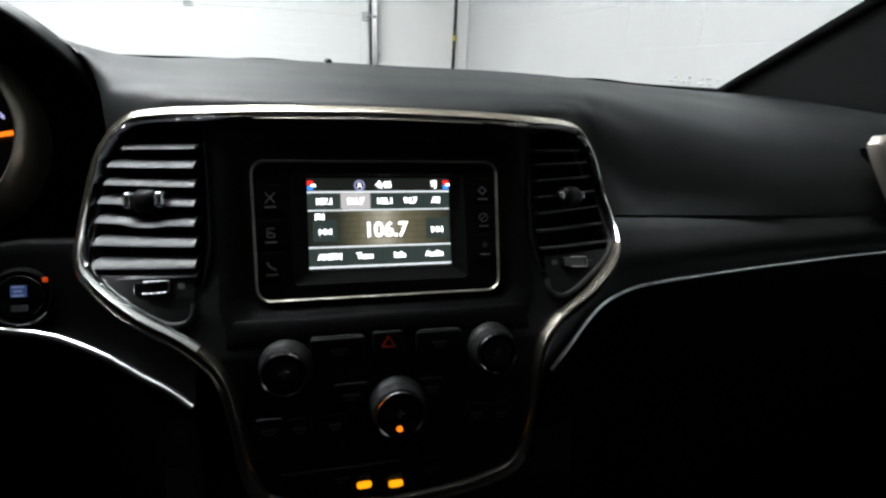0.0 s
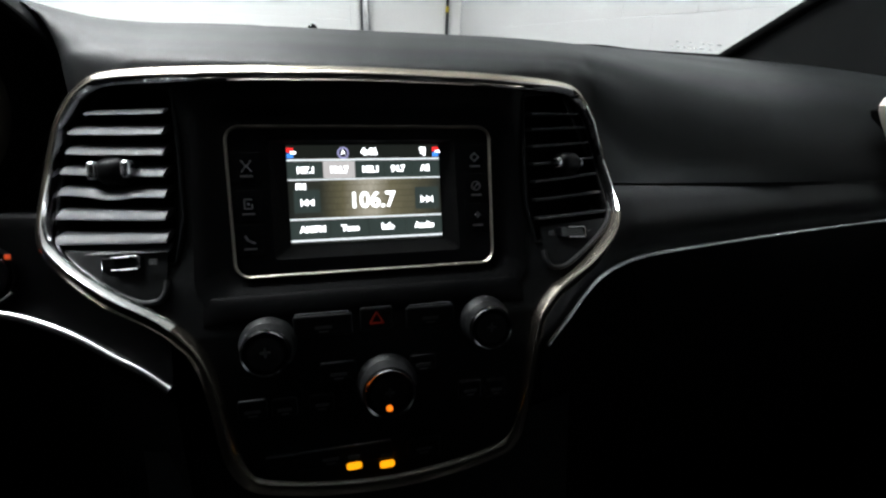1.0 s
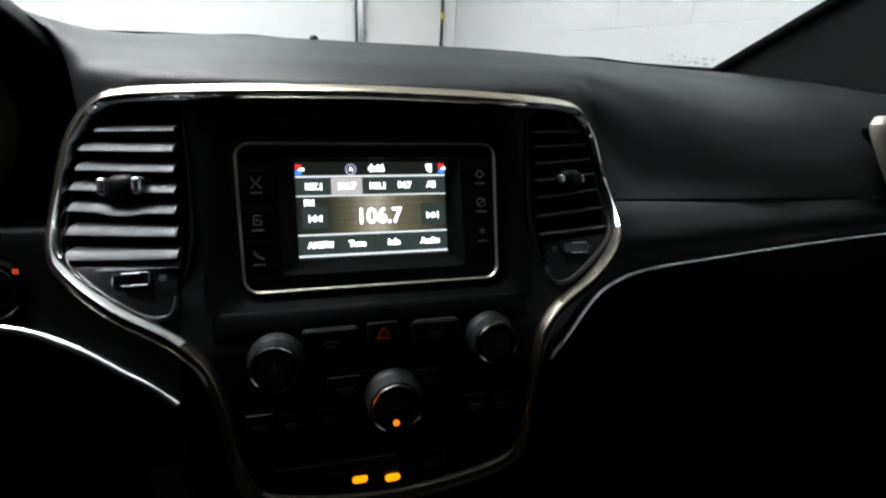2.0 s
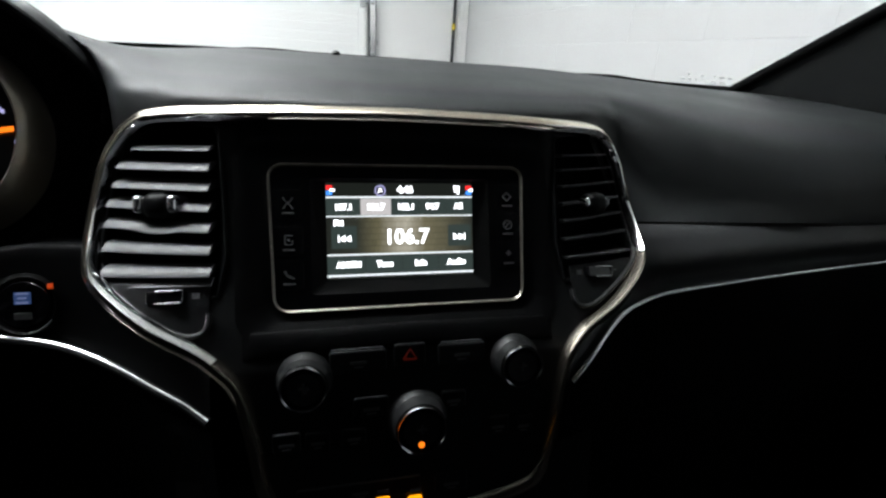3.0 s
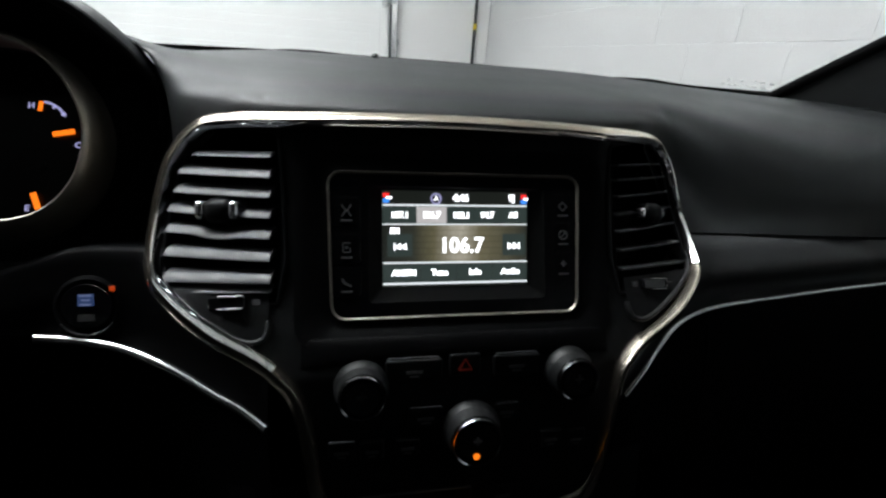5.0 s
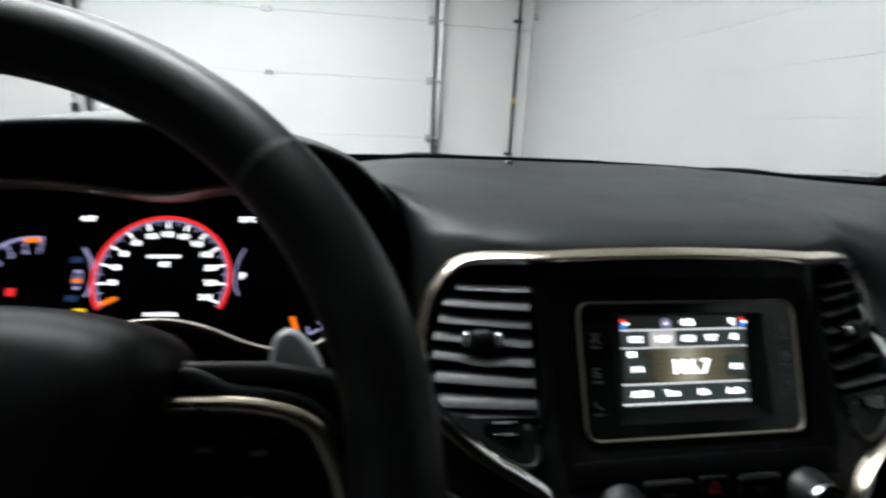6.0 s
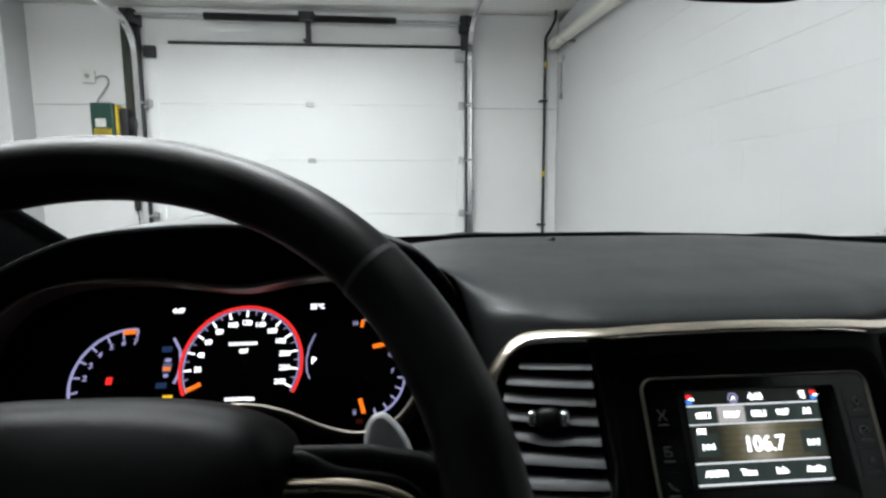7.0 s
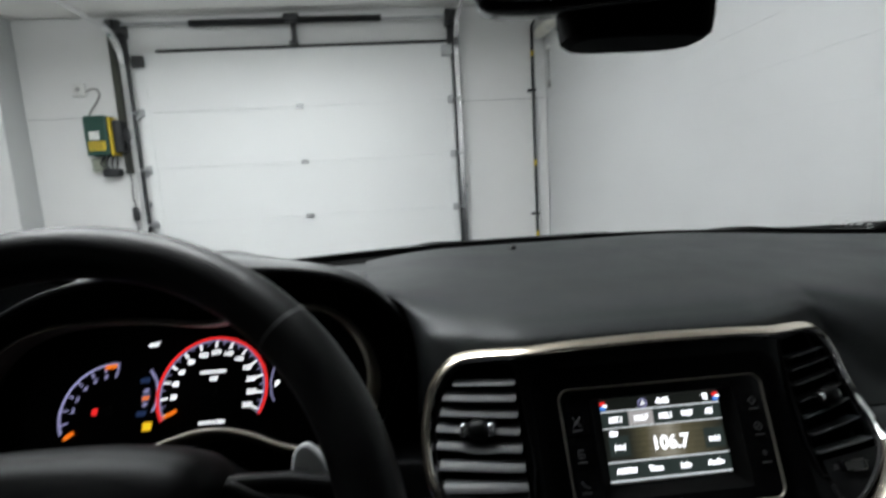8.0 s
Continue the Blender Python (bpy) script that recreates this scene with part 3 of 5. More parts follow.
part("frit_band", sheet([[glass_at(-0.77 + 1.45 * i / 30, s) + Vector((0, -0.002, -0.002)) for i in range(31)] for s in (-0.005, 0.008, 0.020)], 0.001), HOLLOW, shield, "black printed band along the lower edge")
bars = bmesh.new()
random.seed(4)
for row in range(2):
    u = 0.0
    while u < 0.075:
        w = random.uniform(0.004, 0.012)
        a = glass_at(0.56 + u, 0.040 + 0.018 * (1 - row))
        rbox(w, 0.0012, 0.0035, Matrix.Translation(a + Vector((w / 2, -0.004, -0.002))) @ pose(0, 0, 0, -62, 0, 0), 0, bm=bars)
        u += w + 0.004 + (0.012 if row == 0 and random.random() < 0.4 else 0)
part("glass_marking", bars, PALE_PRINT, shield, "grey printed marking bars on the glass", smooth=False)

for s, wide in ((1, 0.0), (-1, 0.092)):
    pil = thing("windscreen_pillar", (s * 0.68, 0.82, 1.2), "dark grey trimmed windscreen pillar of the car", "car pillar", "pillars of the windscreen")
    rows = []
    for i in range(17):
        f = i / 16
        e = Vector((0.668 - 0.02 * f, 0.860 - 0.76 * f, 1.188 + 0.40 * f))
        row = [e + Vector((0.03, 0.02, -0.012)), e + Vector((0.006, 0.008, -0.003)), e, e + Vector((0.006, -0.02, -0.006)), e + Vector((0.03, -0.08, -0.02)), e + Vector((0.06, -0.16, -0.04)), e + Vector((0.10, -0.26, -0.06))]
        rows.append([Vector((s * (p.x + wide), p.y, p.z)) for p in row])
    part("pillar_trim", sheet(rows, 0.012), PILLAR, pil)
    seal = [Vector((s * (0.668 + wide - 0.02 * f), 0.862 - 0.76 * f, 1.186 + 0.40 * f)) for f in [i / 12 for i in range(13)]]
    part("edge_seal", tube(seal, 0.009, 10), HOLLOW, pil, "black rubber edge seal")

shell = thing("car_cabin", (0, -0.6, 0.3), "plain dark car body with roof, doors and wheels", "car")
part("roof_lining", sheet([[(-0.66 + 0.11 * i, y, 1.60 + 0.03 * math.cos((-0.66 + 0.11 * i) * 1.6) - 0.03 * (y / 2.2) ** 2) for i in range(13)] for y in (0.17, -0.1, -0.6, -1.1, -1.6, -2.2)], 0.03), PANEL_BLACK, shell)
part("bonnet", sheet([[(x, y, 1.155 - 0.09 * (y - 1.05) ** 2 - 0.08 * x * x) for x in [-0.8 + 0.2 * i for i in range(9)]] for y in (1.05, 1.3, 1.6, 1.9, 2.2)], 0.02), RUBBER, shell, "dark car bonnet")
part("front_bumper", box((-0.85, 2.20, 0.32), (0.85, 2.33, 0.95), 0.05, 3), RUBBER, shell, "dark front bumper")
part("washer_nozzle", box((-0.352, 1.285, 1.14), (-0.326, 1.31, 1.162), 0.004), RUBBER, shell)
for s in (1, -1):
    part("front_wing", box((min(s * 0.74, s * 0.85), 0.96, 0.32), (max(s * 0.74, s * 0.85), 2.26, 0.98), 0.04), RUBBER, shell, "dark painted front wing")
    for y in (1.56, -1.36):
        wheel = part("wheel", lathe([(0.24, 0.0), (0.34, 0.0), (0.368, 0.03), (0.37, 0.11), (0.37, 0.14), (0.368, 0.21), (0.34, 0.24), (0.24, 0.24)], pose(s * 0.65, y, 0.37, 0, s * 90, 0), 40), RUBBER, shell, "black rubber tyre")
        part("rim", lathe([(0.245, 0.03), (0.245, 0.215), (0.225, 0.22), (0.20, 0.18), (0.07, 0.17), (0.05, 0.19), (0.004, 0.19)], pose(s * 0.65, y, 0.37, 0, s * 90, 0), 30), GALV, wheel, "silver wheel rim")
    part("door_panel", box((min(s * 0.74, s * 0.84), -2.2, 0.30), (max(s * 0.74, s * 0.84), 0.95, 1.06), 0.03), PANEL_BLACK, shell)
    part("centre_pillar", box((min(s * 0.68, s * 0.78), -0.62, 1.05), (max(s * 0.68, s * 0.78), -0.50, 1.60), 0.02), PANEL_BLACK, shell)
    part("roof_rail", box((min(s * 0.62, s * 0.72), -2.2, 1.54), (max(s * 0.62, s * 0.72), 0.14, 1.64), 0.02), PANEL_BLACK, shell)
# unseen windows; each tint is picked to balance the light on the dash
TINTED = glass("dark_tinted_glass", (0.05, 0.055, 0.055))
SIDE_DIMMING = glass("side_window_glass", (0.12, 0.127, 0.123))
for x, pane_glass, look_of in ((-0.72, SIDE_DIMMING, "unseen front side window, tinted to set the cabin light"), (0.72, glass("passenger_window_glass", (0.86, 0.88, 0.87)), "unseen front side window, tinted to set the cabin light")):
    part("rear_side_window", sheet([[(x, y, z) for y in (-2.2, -1.4, -0.6)] for z in (1.05, 1.56)]), TINTED, shell, "unseen rear side window, tinted dark to hold light out")
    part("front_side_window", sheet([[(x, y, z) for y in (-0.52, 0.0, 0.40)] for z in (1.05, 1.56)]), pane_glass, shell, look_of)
part("rear_window", sheet([[(x, -2.2 - 0.1 * (z - 1.06), z) for x in (-0.72, 0, 0.72)] for z in (1.06, 1.58)]), TINTED, shell, "unseen rear window, tinted dark to hold light out")
part("floor_pan", box((-0.8, -2.2, 0.26), (0.8, 0.95, 0.32)), PANEL_BLACK, shell)
part("tailgate", box((-0.8, -2.3, 0.3), (0.8, -2.2, 1.08), 0.03), PANEL_BLACK, shell)
part("bulkhead", box((-0.8, 0.9, 0.3), (0.8, 0.95, 1.18), 0.01), PANEL_BLACK, shell)
part("cowl", sheet([[base_line(x) + Vector((0, dy, dz)) for x in [-0.80 + 0.075 * i for i in range(21)]] for dy, dz in ((-0.012, 0.004), (0.01, 0.006), (0.05, -0.004), (0.16, -0.03))], 0.01), RUBBER, shell, "black plastic cowl below the glass")

for x0, x1 in ((-0.20, -0.075), (0.395, 0.53)):
    w = thing("wiper", (x0, 0.97, 1.22), "black windscreen wiper lying at the foot of the glass", "wiper", "wipers of the car")
    a, b = base_line(x0), base_line(x1)
    path = [a + Vector((-0.03, 0.03, -0.004)), a + Vector((0, 0.02, 0.001)), a.lerp(b, 0.35) + Vector((0, 0.015, 0.005)), b + Vector((0, 0.015, 0.002)), b + Vector((0.25, 0.03, 0.0))]
    part("wiper_arm", sweep(smooth_line(path, 6), round_section(0.006, 8, 0.8), (0, 0, 1)), RUBBER, w)
    part("wiper_blade", sweep([p + Vector((0.02, -0.012, -0.001)) for p in smooth_line(path, 6)], [(-0.004, -0.003), (0.004, -0.003), (0.002, 0.006), (-0.002, 0.006)], (0, 0, 1)), RUBBER, w)


def inner_mirror():
    t = thing("rear_view_mirror", (-0.02, 0.42, 1.50), "black interior rear-view mirror with a sensor housing behind", "mirror")
    m = pose(-0.034, 0.345, 1.486, 90 + 8, 0, -12)
    out = smooth_line([(-0.124, 0.0), (-0.121, -0.026), (-0.108, -0.036), (-0.05, -0.040), (0.05, -0.037), (0.108, -0.027), (0.122, -0.008), (0.122, 0.016), (0.108, 0.034), (0.0, 0.040), (-0.108, 0.036), (-0.121, 0.026)], 5, True)
    part("housing", slab(out, 0.032, m, 0.007, seg=3), GLOSS_BLACK, t)
    part("mirror_glass", slab([(p.x * 0.95, p.y * 0.86) for p in out], 0.002, m @ pose(0, 0.001, 0.0015), 0.0006), mat("mirror_silver", (0.85, 0.87, 0.88), 0.03, metal=1.0), t, "silvered mirror glass")
    b = bmesh.new()
    rows = []
    for z, k in ((1.430, 0.86), (1.434, 0.96), (1.447, 1.0), (1.495, 1.04)):
        rows.append([Vector((-0.024 + 0.059 * k * math.copysign(abs(math.cos(a)) ** 0.55, math.cos(a)), 0.394 + 0.026 * k * math.copysign(abs(math.sin(a)) ** 0.6, math.sin(a)), z)) for a in [2 * math.pi * i / 36 for i in range(37)]])
    b = sheet(rows)
    b.faces.new([b.verts.new(p) for p in rows[0][:-1]])
    part("sensor_housing", b, HOLLOW, t, "matte black sensor housing")
    part("mount", box((-0.045, 0.375, 1.470), (0.02, 0.425, 1.492), 0.006), SATIN_BLACK, t)


inner_mirror()

# ---------------------------------------------------------------- the dashboard
dash = thing("dashboard", (0, 0.6, 0.6), "black soft-touch car dashboard with chrome trim lines", "dashboard")


def between(x, knots):
    if x <= knots[0][0]:
        return knots[0][1]
    for (a, p), (b, q) in zip(knots, knots[1:]):
        if x <= b:
            f = (x - a) / (b - a)
            return p + (q - p) * f
    return knots[-1][1]


def face_y(z):
    """The depth of the centre stack's face at a height."""
    return between(z, [(0.80, 0.280), (0.86, 0.296), (0.929, 0.313), (1.0, 0.330), (1.029, 0.338), (1.055, 0.353), (1.078, 0.369), (1.13, 0.397), (1.186, 0.421)])


def bow(x, z):
    """How far the sides of the stack's face turn back from its middle."""
    a = min(1.25, max(0.0, (abs(x) - 0.112) / 0.075))
    h = min(1.0, max(0.0, (z - 1.045) / 0.075))
    return (0.026 if x < 0 else 0.031) * a ** 1.2 * h * h * (3 - 2 * h)


HALF = [(0.0, 1.1855), (0.04, 1.185), (0.083, 1.184), (0.130, 1.1815), (0.160, 1.1785), (0.175, 1.1745), (0.1865, 1.166), (0.1938, 1.157), (0.2015, 1.143), (0.2083, 1.1160), (0.2085, 1.0940), (0.2036, 1.0783), (0.1920, 1.0685), (0.1640, 1.0520), (0.1360, 1.0370), (0.1215, 1.0240), (0.1155, 1.010), (0.1115, 0.992), (0.1085, 0.972), (0.105, 0.948), (0.098, 0.931), (0.086, 0.922), (0.05, 0.914), (0.0, 0.910)]


def sway(z):
    """The narrow lower part of the stack stands a little towards the passenger."""
    return 0.001 + 0.003 * min(1, max(0, (1.035 - z) / 0.03))


RING = [(x + sway(z), z) for x, z in HALF] + [(-x + sway(z), z) for x, z in HALF[-2:0:-1]]


# pad across the top: one profile (y, z) for the middle, another for the outer parts
MIDDLE = [(0.4250, 1.180), (0.4262, 1.1868), (0.4325, 1.1915), (0.4440, 1.1960), (0.4670, 1.2015), (0.52, 1.2065), (0.60, 1.211), (0.70, 1.215), (0.79, 1.2185), (0.868, 1.2185), (0.882, 1.207)]
OUTER = [(0.4035, 1.0985), (0.4045, 1.113), (0.410, 1.135), (0.424, 1.153), (0.447, 1.170), (0.49, 1.184), (0.56, 1.193), (0.67, 1.2015), (0.76, 1.2070), (0.842, 1.2085), (0.858, 1.198)]


# where the driver's end of the pad runs into the hood, one place for each line of the profile
PAD_END = [(-0.2120, 0.488, 1.090), (-0.2095, 0.496, 1.138), (-0.2105, 0.500, 1.165), (-0.2140, 0.500, 1.188), (-0.2240, 0.500, 1.213), (-0.2460, 0.515, 1.2265), (-0.2620, 0.585, 1.2190), (-0.2700, 0.68, 1.2130), (-0.2800, 0.762, 1.2100), (-0.2850, 0.846, 1.2075), (-0.2850, 0.862, 1.197)]


def pad_profile(x):
    """The pad's profile at a place across the car, from behind the trim up to the glass."""
    a = abs(x)
    out = []
    far = max(0, a - 0.2) / 0.46
    near = 1 - min(1, max(0, (a - 0.196) / 0.26))
    near = near * near * (3 - 2 * near)
    back = bow(min(a, 0.206) * (1 if x > 0 else -1), 1.19)
    for j, ((y0, z0), (y1, z1)) in enumerate(zip(MIDDLE, OUTER)):
        # the crease runs outwards on its way to the glass
        k = min(1, max(0, (a - 0.150 - 0.008 * j) / (0.066 + 0.034 * j)))
        k = k * k * (3 - 2 * k)
        y0 += back * (1, 1, 1, 0.9, 0.7, 0.4, 0.15, 0, 0, 0, 0)[j]
        y, z = y0 + (y1 - y0) * k, z0 + (z1 - z0) * k
        # the low front of the pad stands just behind the trim
        stand = face_y(z) + bow(math.copysign(min(a, 0.206), x), z) + 0.005
        y += (stand - y) * near * (1, 1, 0.85, 0.6, 0.3, 0, 0, 0, 0, 0, 0)[j] * (1 if j < 2 else k)
        y -= 0.09 * far ** 2 * (j / 10) ** 2
        z -= 0.008 * far ** 2 * (j / 10)
        if a > 0.62:
            z -= 0.75 * (a - 0.62) ** 2 * (1 - j / 14)
        out.append(Vector((x, y, z)))
    return out


def pad_rows():
    rows = []
    first = pad_profile(-0.148)
    for i in range(28, 0, -1):
        t = i / 28
        row = []
        for j, (p, e) in enumerate(zip(first, PAD_END)):
            e = Vector(e)
            turn = (1, 1, 1, 0.95, 0.8, 0.55, 0.45, 0.5, 0.5, 0.5, 0.5)[j]
            c = Vector((p.x + (e.x - p.x) * max(turn, 0.5), p.y + (e.y - p.y) * (1 - turn) * 0.8, p.z + (e.z - p.z) * (0.5 if j < 2 else 0.12)))
            row.append(p * (1 - t) ** 2 + c * 2 * t * (1 - t) + e * t * t)
        rows.append(smooth_line(row, 4))
    for x in [-0.148 + 0.008 * i for i in range(37)] + [0.15 + 0.004 * i for i in range(40)] + [0.31 + 0.02 * i for i in range(22)]:
        rows.append(smooth_line(pad_profile(x), 4))
    return rows


part("top_pad", sheet(pad_rows()), SOFT_BLACK, dash, "soft black grained dashboard top")
part("top_pad", sheet([[Vector((x, y - 0.09 * (max(0, abs(x) - 0.2) / 0.46) ** 2 * ((y - 0.5) / 0.36) ** 2, z)) for y, z in ((0.60, 1.185), (0.67, 1.196), (0.76, 1.2035), (0.842, 1.2045), (0.858, 1.194))] for x in [-0.74 + 0.03 * i for i in range(17)]]), SOFT_BLACK, dash, "soft black grained dashboard top")
part("defrost_gap", sheet([[base_line(x) + Vector((0, dy, dz)) for x in [-0.80 + 0.05 * i for i in range(31)]] for dy, dz in ((-0.10, -0.012), (-0.05, -0.008), (0.0, -0.002), (0.012, 0.004))]), HOLLOW, dash, "black slot along the glass")
part("light_sensor", lathe([(0.006, 0), (0.006, 0.004), (0.004, 0.007), (0.001, 0.008)], pose(-0.036, 0.796, 1.2165), 16), GLOSS_BLACK, dash, "small black sensor dome")

WING = [(0.131, 0.340, 0.993), (0.15, 0.350, 1.007), (0.172, 0.366, 1.018), (0.195, 0.381, 1.026), (0.216, 0.389, 1.0315), (0.238, 0.392, 1.037), (0.27, 0.393, 1.041), (0.34, 0.400, 1.0435), (0.416, 0.408, 1.045), (0.55, 0.420, 1.047), (0.74, 0.435, 1.047)]
WING_L = [(-0.130, 0.331, 0.997), (-0.147, 0.344, 1.003), (-0.166, 0.356, 1.0075), (-0.188, 0.369, 1.0145), (-0.210, 0.379, 1.0215), (-0.232, 0.387, 1.0270), (-0.258, 0.393, 1.0300), (-0.284, 0.396, 1.0315)]
wing_path = smooth_line(WING, 8)
part("wing_trim", sweep(wing_path, dome_section(0.0054, 0.003), (0, -1, 0.8)), BRIGHT, dash, "thin chrome trim line")
part("wing_trim", sweep(smooth_line(WING_L, 8), dome_section(0.0070, 0.0032), (0, -1, 0.6)), BRIGHT, dash, "thin chrome trim line")

for s in (1, -1):
    line = [(x, y, z) for x, y, z in (WING if s > 0 else [(-p[0], p[1], p[2]) for p in WING_L] + [(0.40, 0.40, 1.034), (0.74, 0.41, 1.034)])]
    line = smooth_line(line, 8)
    seam_z = 1.094 if s > 0 else 1.086
    upper, lower = [], []
    for p in line:
        top = seam_z if p.x > 0.2 else min(seam_z, p.z + 0.03 + max(0, (p.x - 0.17)) * 1.0)
        yt = (0.408 if s > 0 else 0.415) if p.x > 0.2 else p.y + 0.02
        if s < 0:
            top = between(p.x, [(0.13, 1.030), (0.20, 1.0835), (0.215, 1.0870), (0.250, 1.0880), (0.265, 1.0860), (0.287, 1.0780), (0.32, 1.066)])
            yt = between(p.x, [(0.13, p.y + 0.02), (0.20, 0.412), (0.22, 0.415)])
        row = []
        for k in range(9):
            f = k / 8
            bulge = (0.010 if s > 0 else 0.002) * math.sin(math.pi * min(1, f * 1.15))
            row.append(Vector((s * p.x, yt + (p.y + 0.004 - yt) * f - bulge * min(1, max(0, (p.x - 0.17) / 0.06)), top + (p.z - 0.001 - top) * f)))
        if s > 0:
            row.insert(0, row[0] + Vector((0, 0.010, 0.003)))
        else:
            # rounded ledge below the hood, running back to the foot of the cluster
            row = [row[0] + Vector((0, dy, dz)) for dy, dz in ((0.060, -0.012), (0.030, -0.006), (0.010, 0.0), (0.005, 0.0012), (0.0015, 0.0008), (-0.0008, -0.0014))] + row[1:]
        upper.append(row)
        row = []
        for k in range(12):
            f = k / 11
            row.append(Vector((s * p.x, p.y + 0.003 - 0.022 * math.sin(min(1, f * 2.2) * math.pi / 2) + 0.10 * f * f, p.z + 0.001 - 0.66 * f)))
        lower.append(row)
    # one panel in two blacks: lit tone for the passenger, shaded for the driver
    part("mid_panel", sheet(upper), MID_BLACK if s > 0 else SHADED_BLACK, dash, "black panel below the pad")
    part("lower_panel", sheet(lower), SHADED_BLACK, dash, "black lower panel")
# added box closes the seam and stands for the shade in it
part("seam_shade_filler", box((0.20, 0.435, 1.06), (0.74, 0.45, 1.098)), HOLLOW, dash, "near-black filler for the shade in the seam")
# level seam line of the glove box lid and the console below the stack
part("lid_gap", sweep([(0.232, 0.3885, 1.033), (0.234, 0.380, 1.010), (0.236, 0.370, 0.96), (0.236, 0.372, 0.86)], [(-0.001, -0.002), (0.001, -0.002), (0.001, 0.0008), (-0.001, 0.0008)], (0, -1, 0)), HOLLOW, dash)
part("lower_console", sheet([[(x, face_y(z) + 0.012 + 0.25 * max(0, abs(x) - 0.10), z) for x in [-0.16 + 0.02 * i for i in range(17)]] for z in (0.94, 0.92, 0.90, 0.86, 0.8, 0.72, 0.6)]), PANEL_BLACK, dash, "black console below the controls")

# centre fascia with openings


def inside(x, z, poly):
    hit = False
    for (x0, z0), (x1, z1) in zip(poly, poly[1:] + poly[:1]):
        if (z0 > z) != (z1 > z) and x < x0 + (z - z0) / (z1 - z0) * (x1 - x0):
            hit = not hit
    return hit


VENT = [(0.1220, 1.160), (0.1235, 1.168), (0.128, 1.1715), (0.163, 1.1715), (0.175, 1.166), (0.1850, 1.152), (0.1935, 1.130), (0.1975, 1.106), (0.1975, 1.090), (0.1910, 1.0765), (0.1230, 1.0705)]
RADIO_HOLE = round_rect(-0.110, 1.047, 0.110, 1.163, 0.010)
RADIO_FRAME = facing(0, 0.3805, 1.1045, 23.7)

fascia = bmesh.new()
nx, nz = 162, 112
grid = {}
for i in range(nx + 1):
    for j in range(nz + 1):
        x, z = -0.210 + 0.420 * i / nx, 0.908 + 0.280 * j / nz
        grid[i, j] = (x, z)
verts = {}
for i in range(nx):
    for j in range(nz):
        x, z = grid[i, j][0] + 0.00125, grid[i, j][1] + 0.00125
        if not inside(x, z, RING) or inside(abs(x), z, VENT) or inside(x, z, RADIO_HOLE):
            continue
        quad = []
        for key in ((i, j), (i + 1, j), (i + 1, j + 1), (i, j + 1)):
            if key not in verts:
                gx, gz = grid[key]
                verts[key] = fascia.verts.new((gx, face_y(gz) + bow(gx, gz), gz))
            quad.append(verts[key])
        fascia.faces.new(quad)
part("centre_fascia", fascia, SATIN_BLACK, dash, "satin black centre fascia")


def on_face(x, z, out=0.0):
    return Vector((x, face_y(z) + bow(x, z) - out, z))


ring2 = smooth_line([(a, b, 0) for a, b in RING], 5, True)
ring3 = []
for i, p in enumerate(ring2):
    t = (ring2[(i + 1) % len(ring2)] - ring2[i - 1]).normalized()
    ring3.append(on_face(p.x + t.y * 0.0030, p.y - t.x * 0.0030, 0.001))
TRIM = [(-0.0058, -0.004), (-0.0058, -0.0005), (-0.0050, 0.0012), (0.0004, 0.0070), (0.0018, 0.0076), (0.0030, 0.0074), (0.0052, 0.0030), (0.0054, -0.004)]


def trim_section(f):
    """The trim grows flat towards the foot of the stack, so that it reflects less there."""
    z = ring3[round(f * (len(ring3) - 1))].z
    h = min(1, max(0, (z - 0.925) / 0.055))
    return [(u, v * (0.12 + 0.88 * h) if v > 0 else v) for u, v in TRIM]


part("centre_trim", sweep(ring3, trim_section, (0, -1, 0.42), True), CHROME, dash, "champagne chrome trim round the centre stack")
part("stack_skirt", sheet([[p + Vector((-0.02 * p.x, d, 0)) for p in ring3 + ring3[:1]] for d in (0.0, 0.02, 0.05)]), SHADED_BLACK, dash, "black side of the centre stack")
# the bevel stops short low down, sooner for the passenger, to cut its glare
above = [i for i, p in enumerate(ring3) if p.z > (1.034 if p.x < 0 else 1.078)]
start = max(k for k in range(1, len(above)) if above[k] - above[k - 1] > 1)
upper_ring = [ring3[i] for i in above[start:] + above[:start]]
part("polished_bevel", sweep(upper_ring, [(0.0020, 0.0), (0.0018, 0.0079), (0.0024, 0.0080), (0.0058, 0.0042), (0.0063, 0.0032), (0.0064, -0.003)], (0, -1, 0.42)), POLISHED, dash, "polished inner edge of the trim")

# slope round the radio opening, and the ledge below it
loops = []
for k in range(9):
    f = k / 8
    outer_edge = [on_face(x, z, 0.0012) for x, z in round_rect(-0.1125 + 0.003 * f, 1.0445, 0.1125 - 0.003 * f, 1.1655, 0.016, 10)]
    inner_edge = [RADIO_FRAME @ Vector((x, z, -0.003)) for x, z in taper(0.0920, 0.0895, 0.0502, 0.009, 10)]
    e = 0.5 - 0.5 * math.cos(math.pi * f)
    loop = [a.lerp(c, f) + Vector((0, 0.006 * (e - f) , 0)) for a, c in zip(outer_edge, inner_edge)]
    loops.append(loop + loop[:1])
b = sheet(loops)
bmesh.ops.remove_doubles(b, verts=b.verts, dist=1e-6)
part("radio_surround", b, SHADED_BLACK, dash, "sloping black surround")
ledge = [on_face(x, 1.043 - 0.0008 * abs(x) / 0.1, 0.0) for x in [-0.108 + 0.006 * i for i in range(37)]]
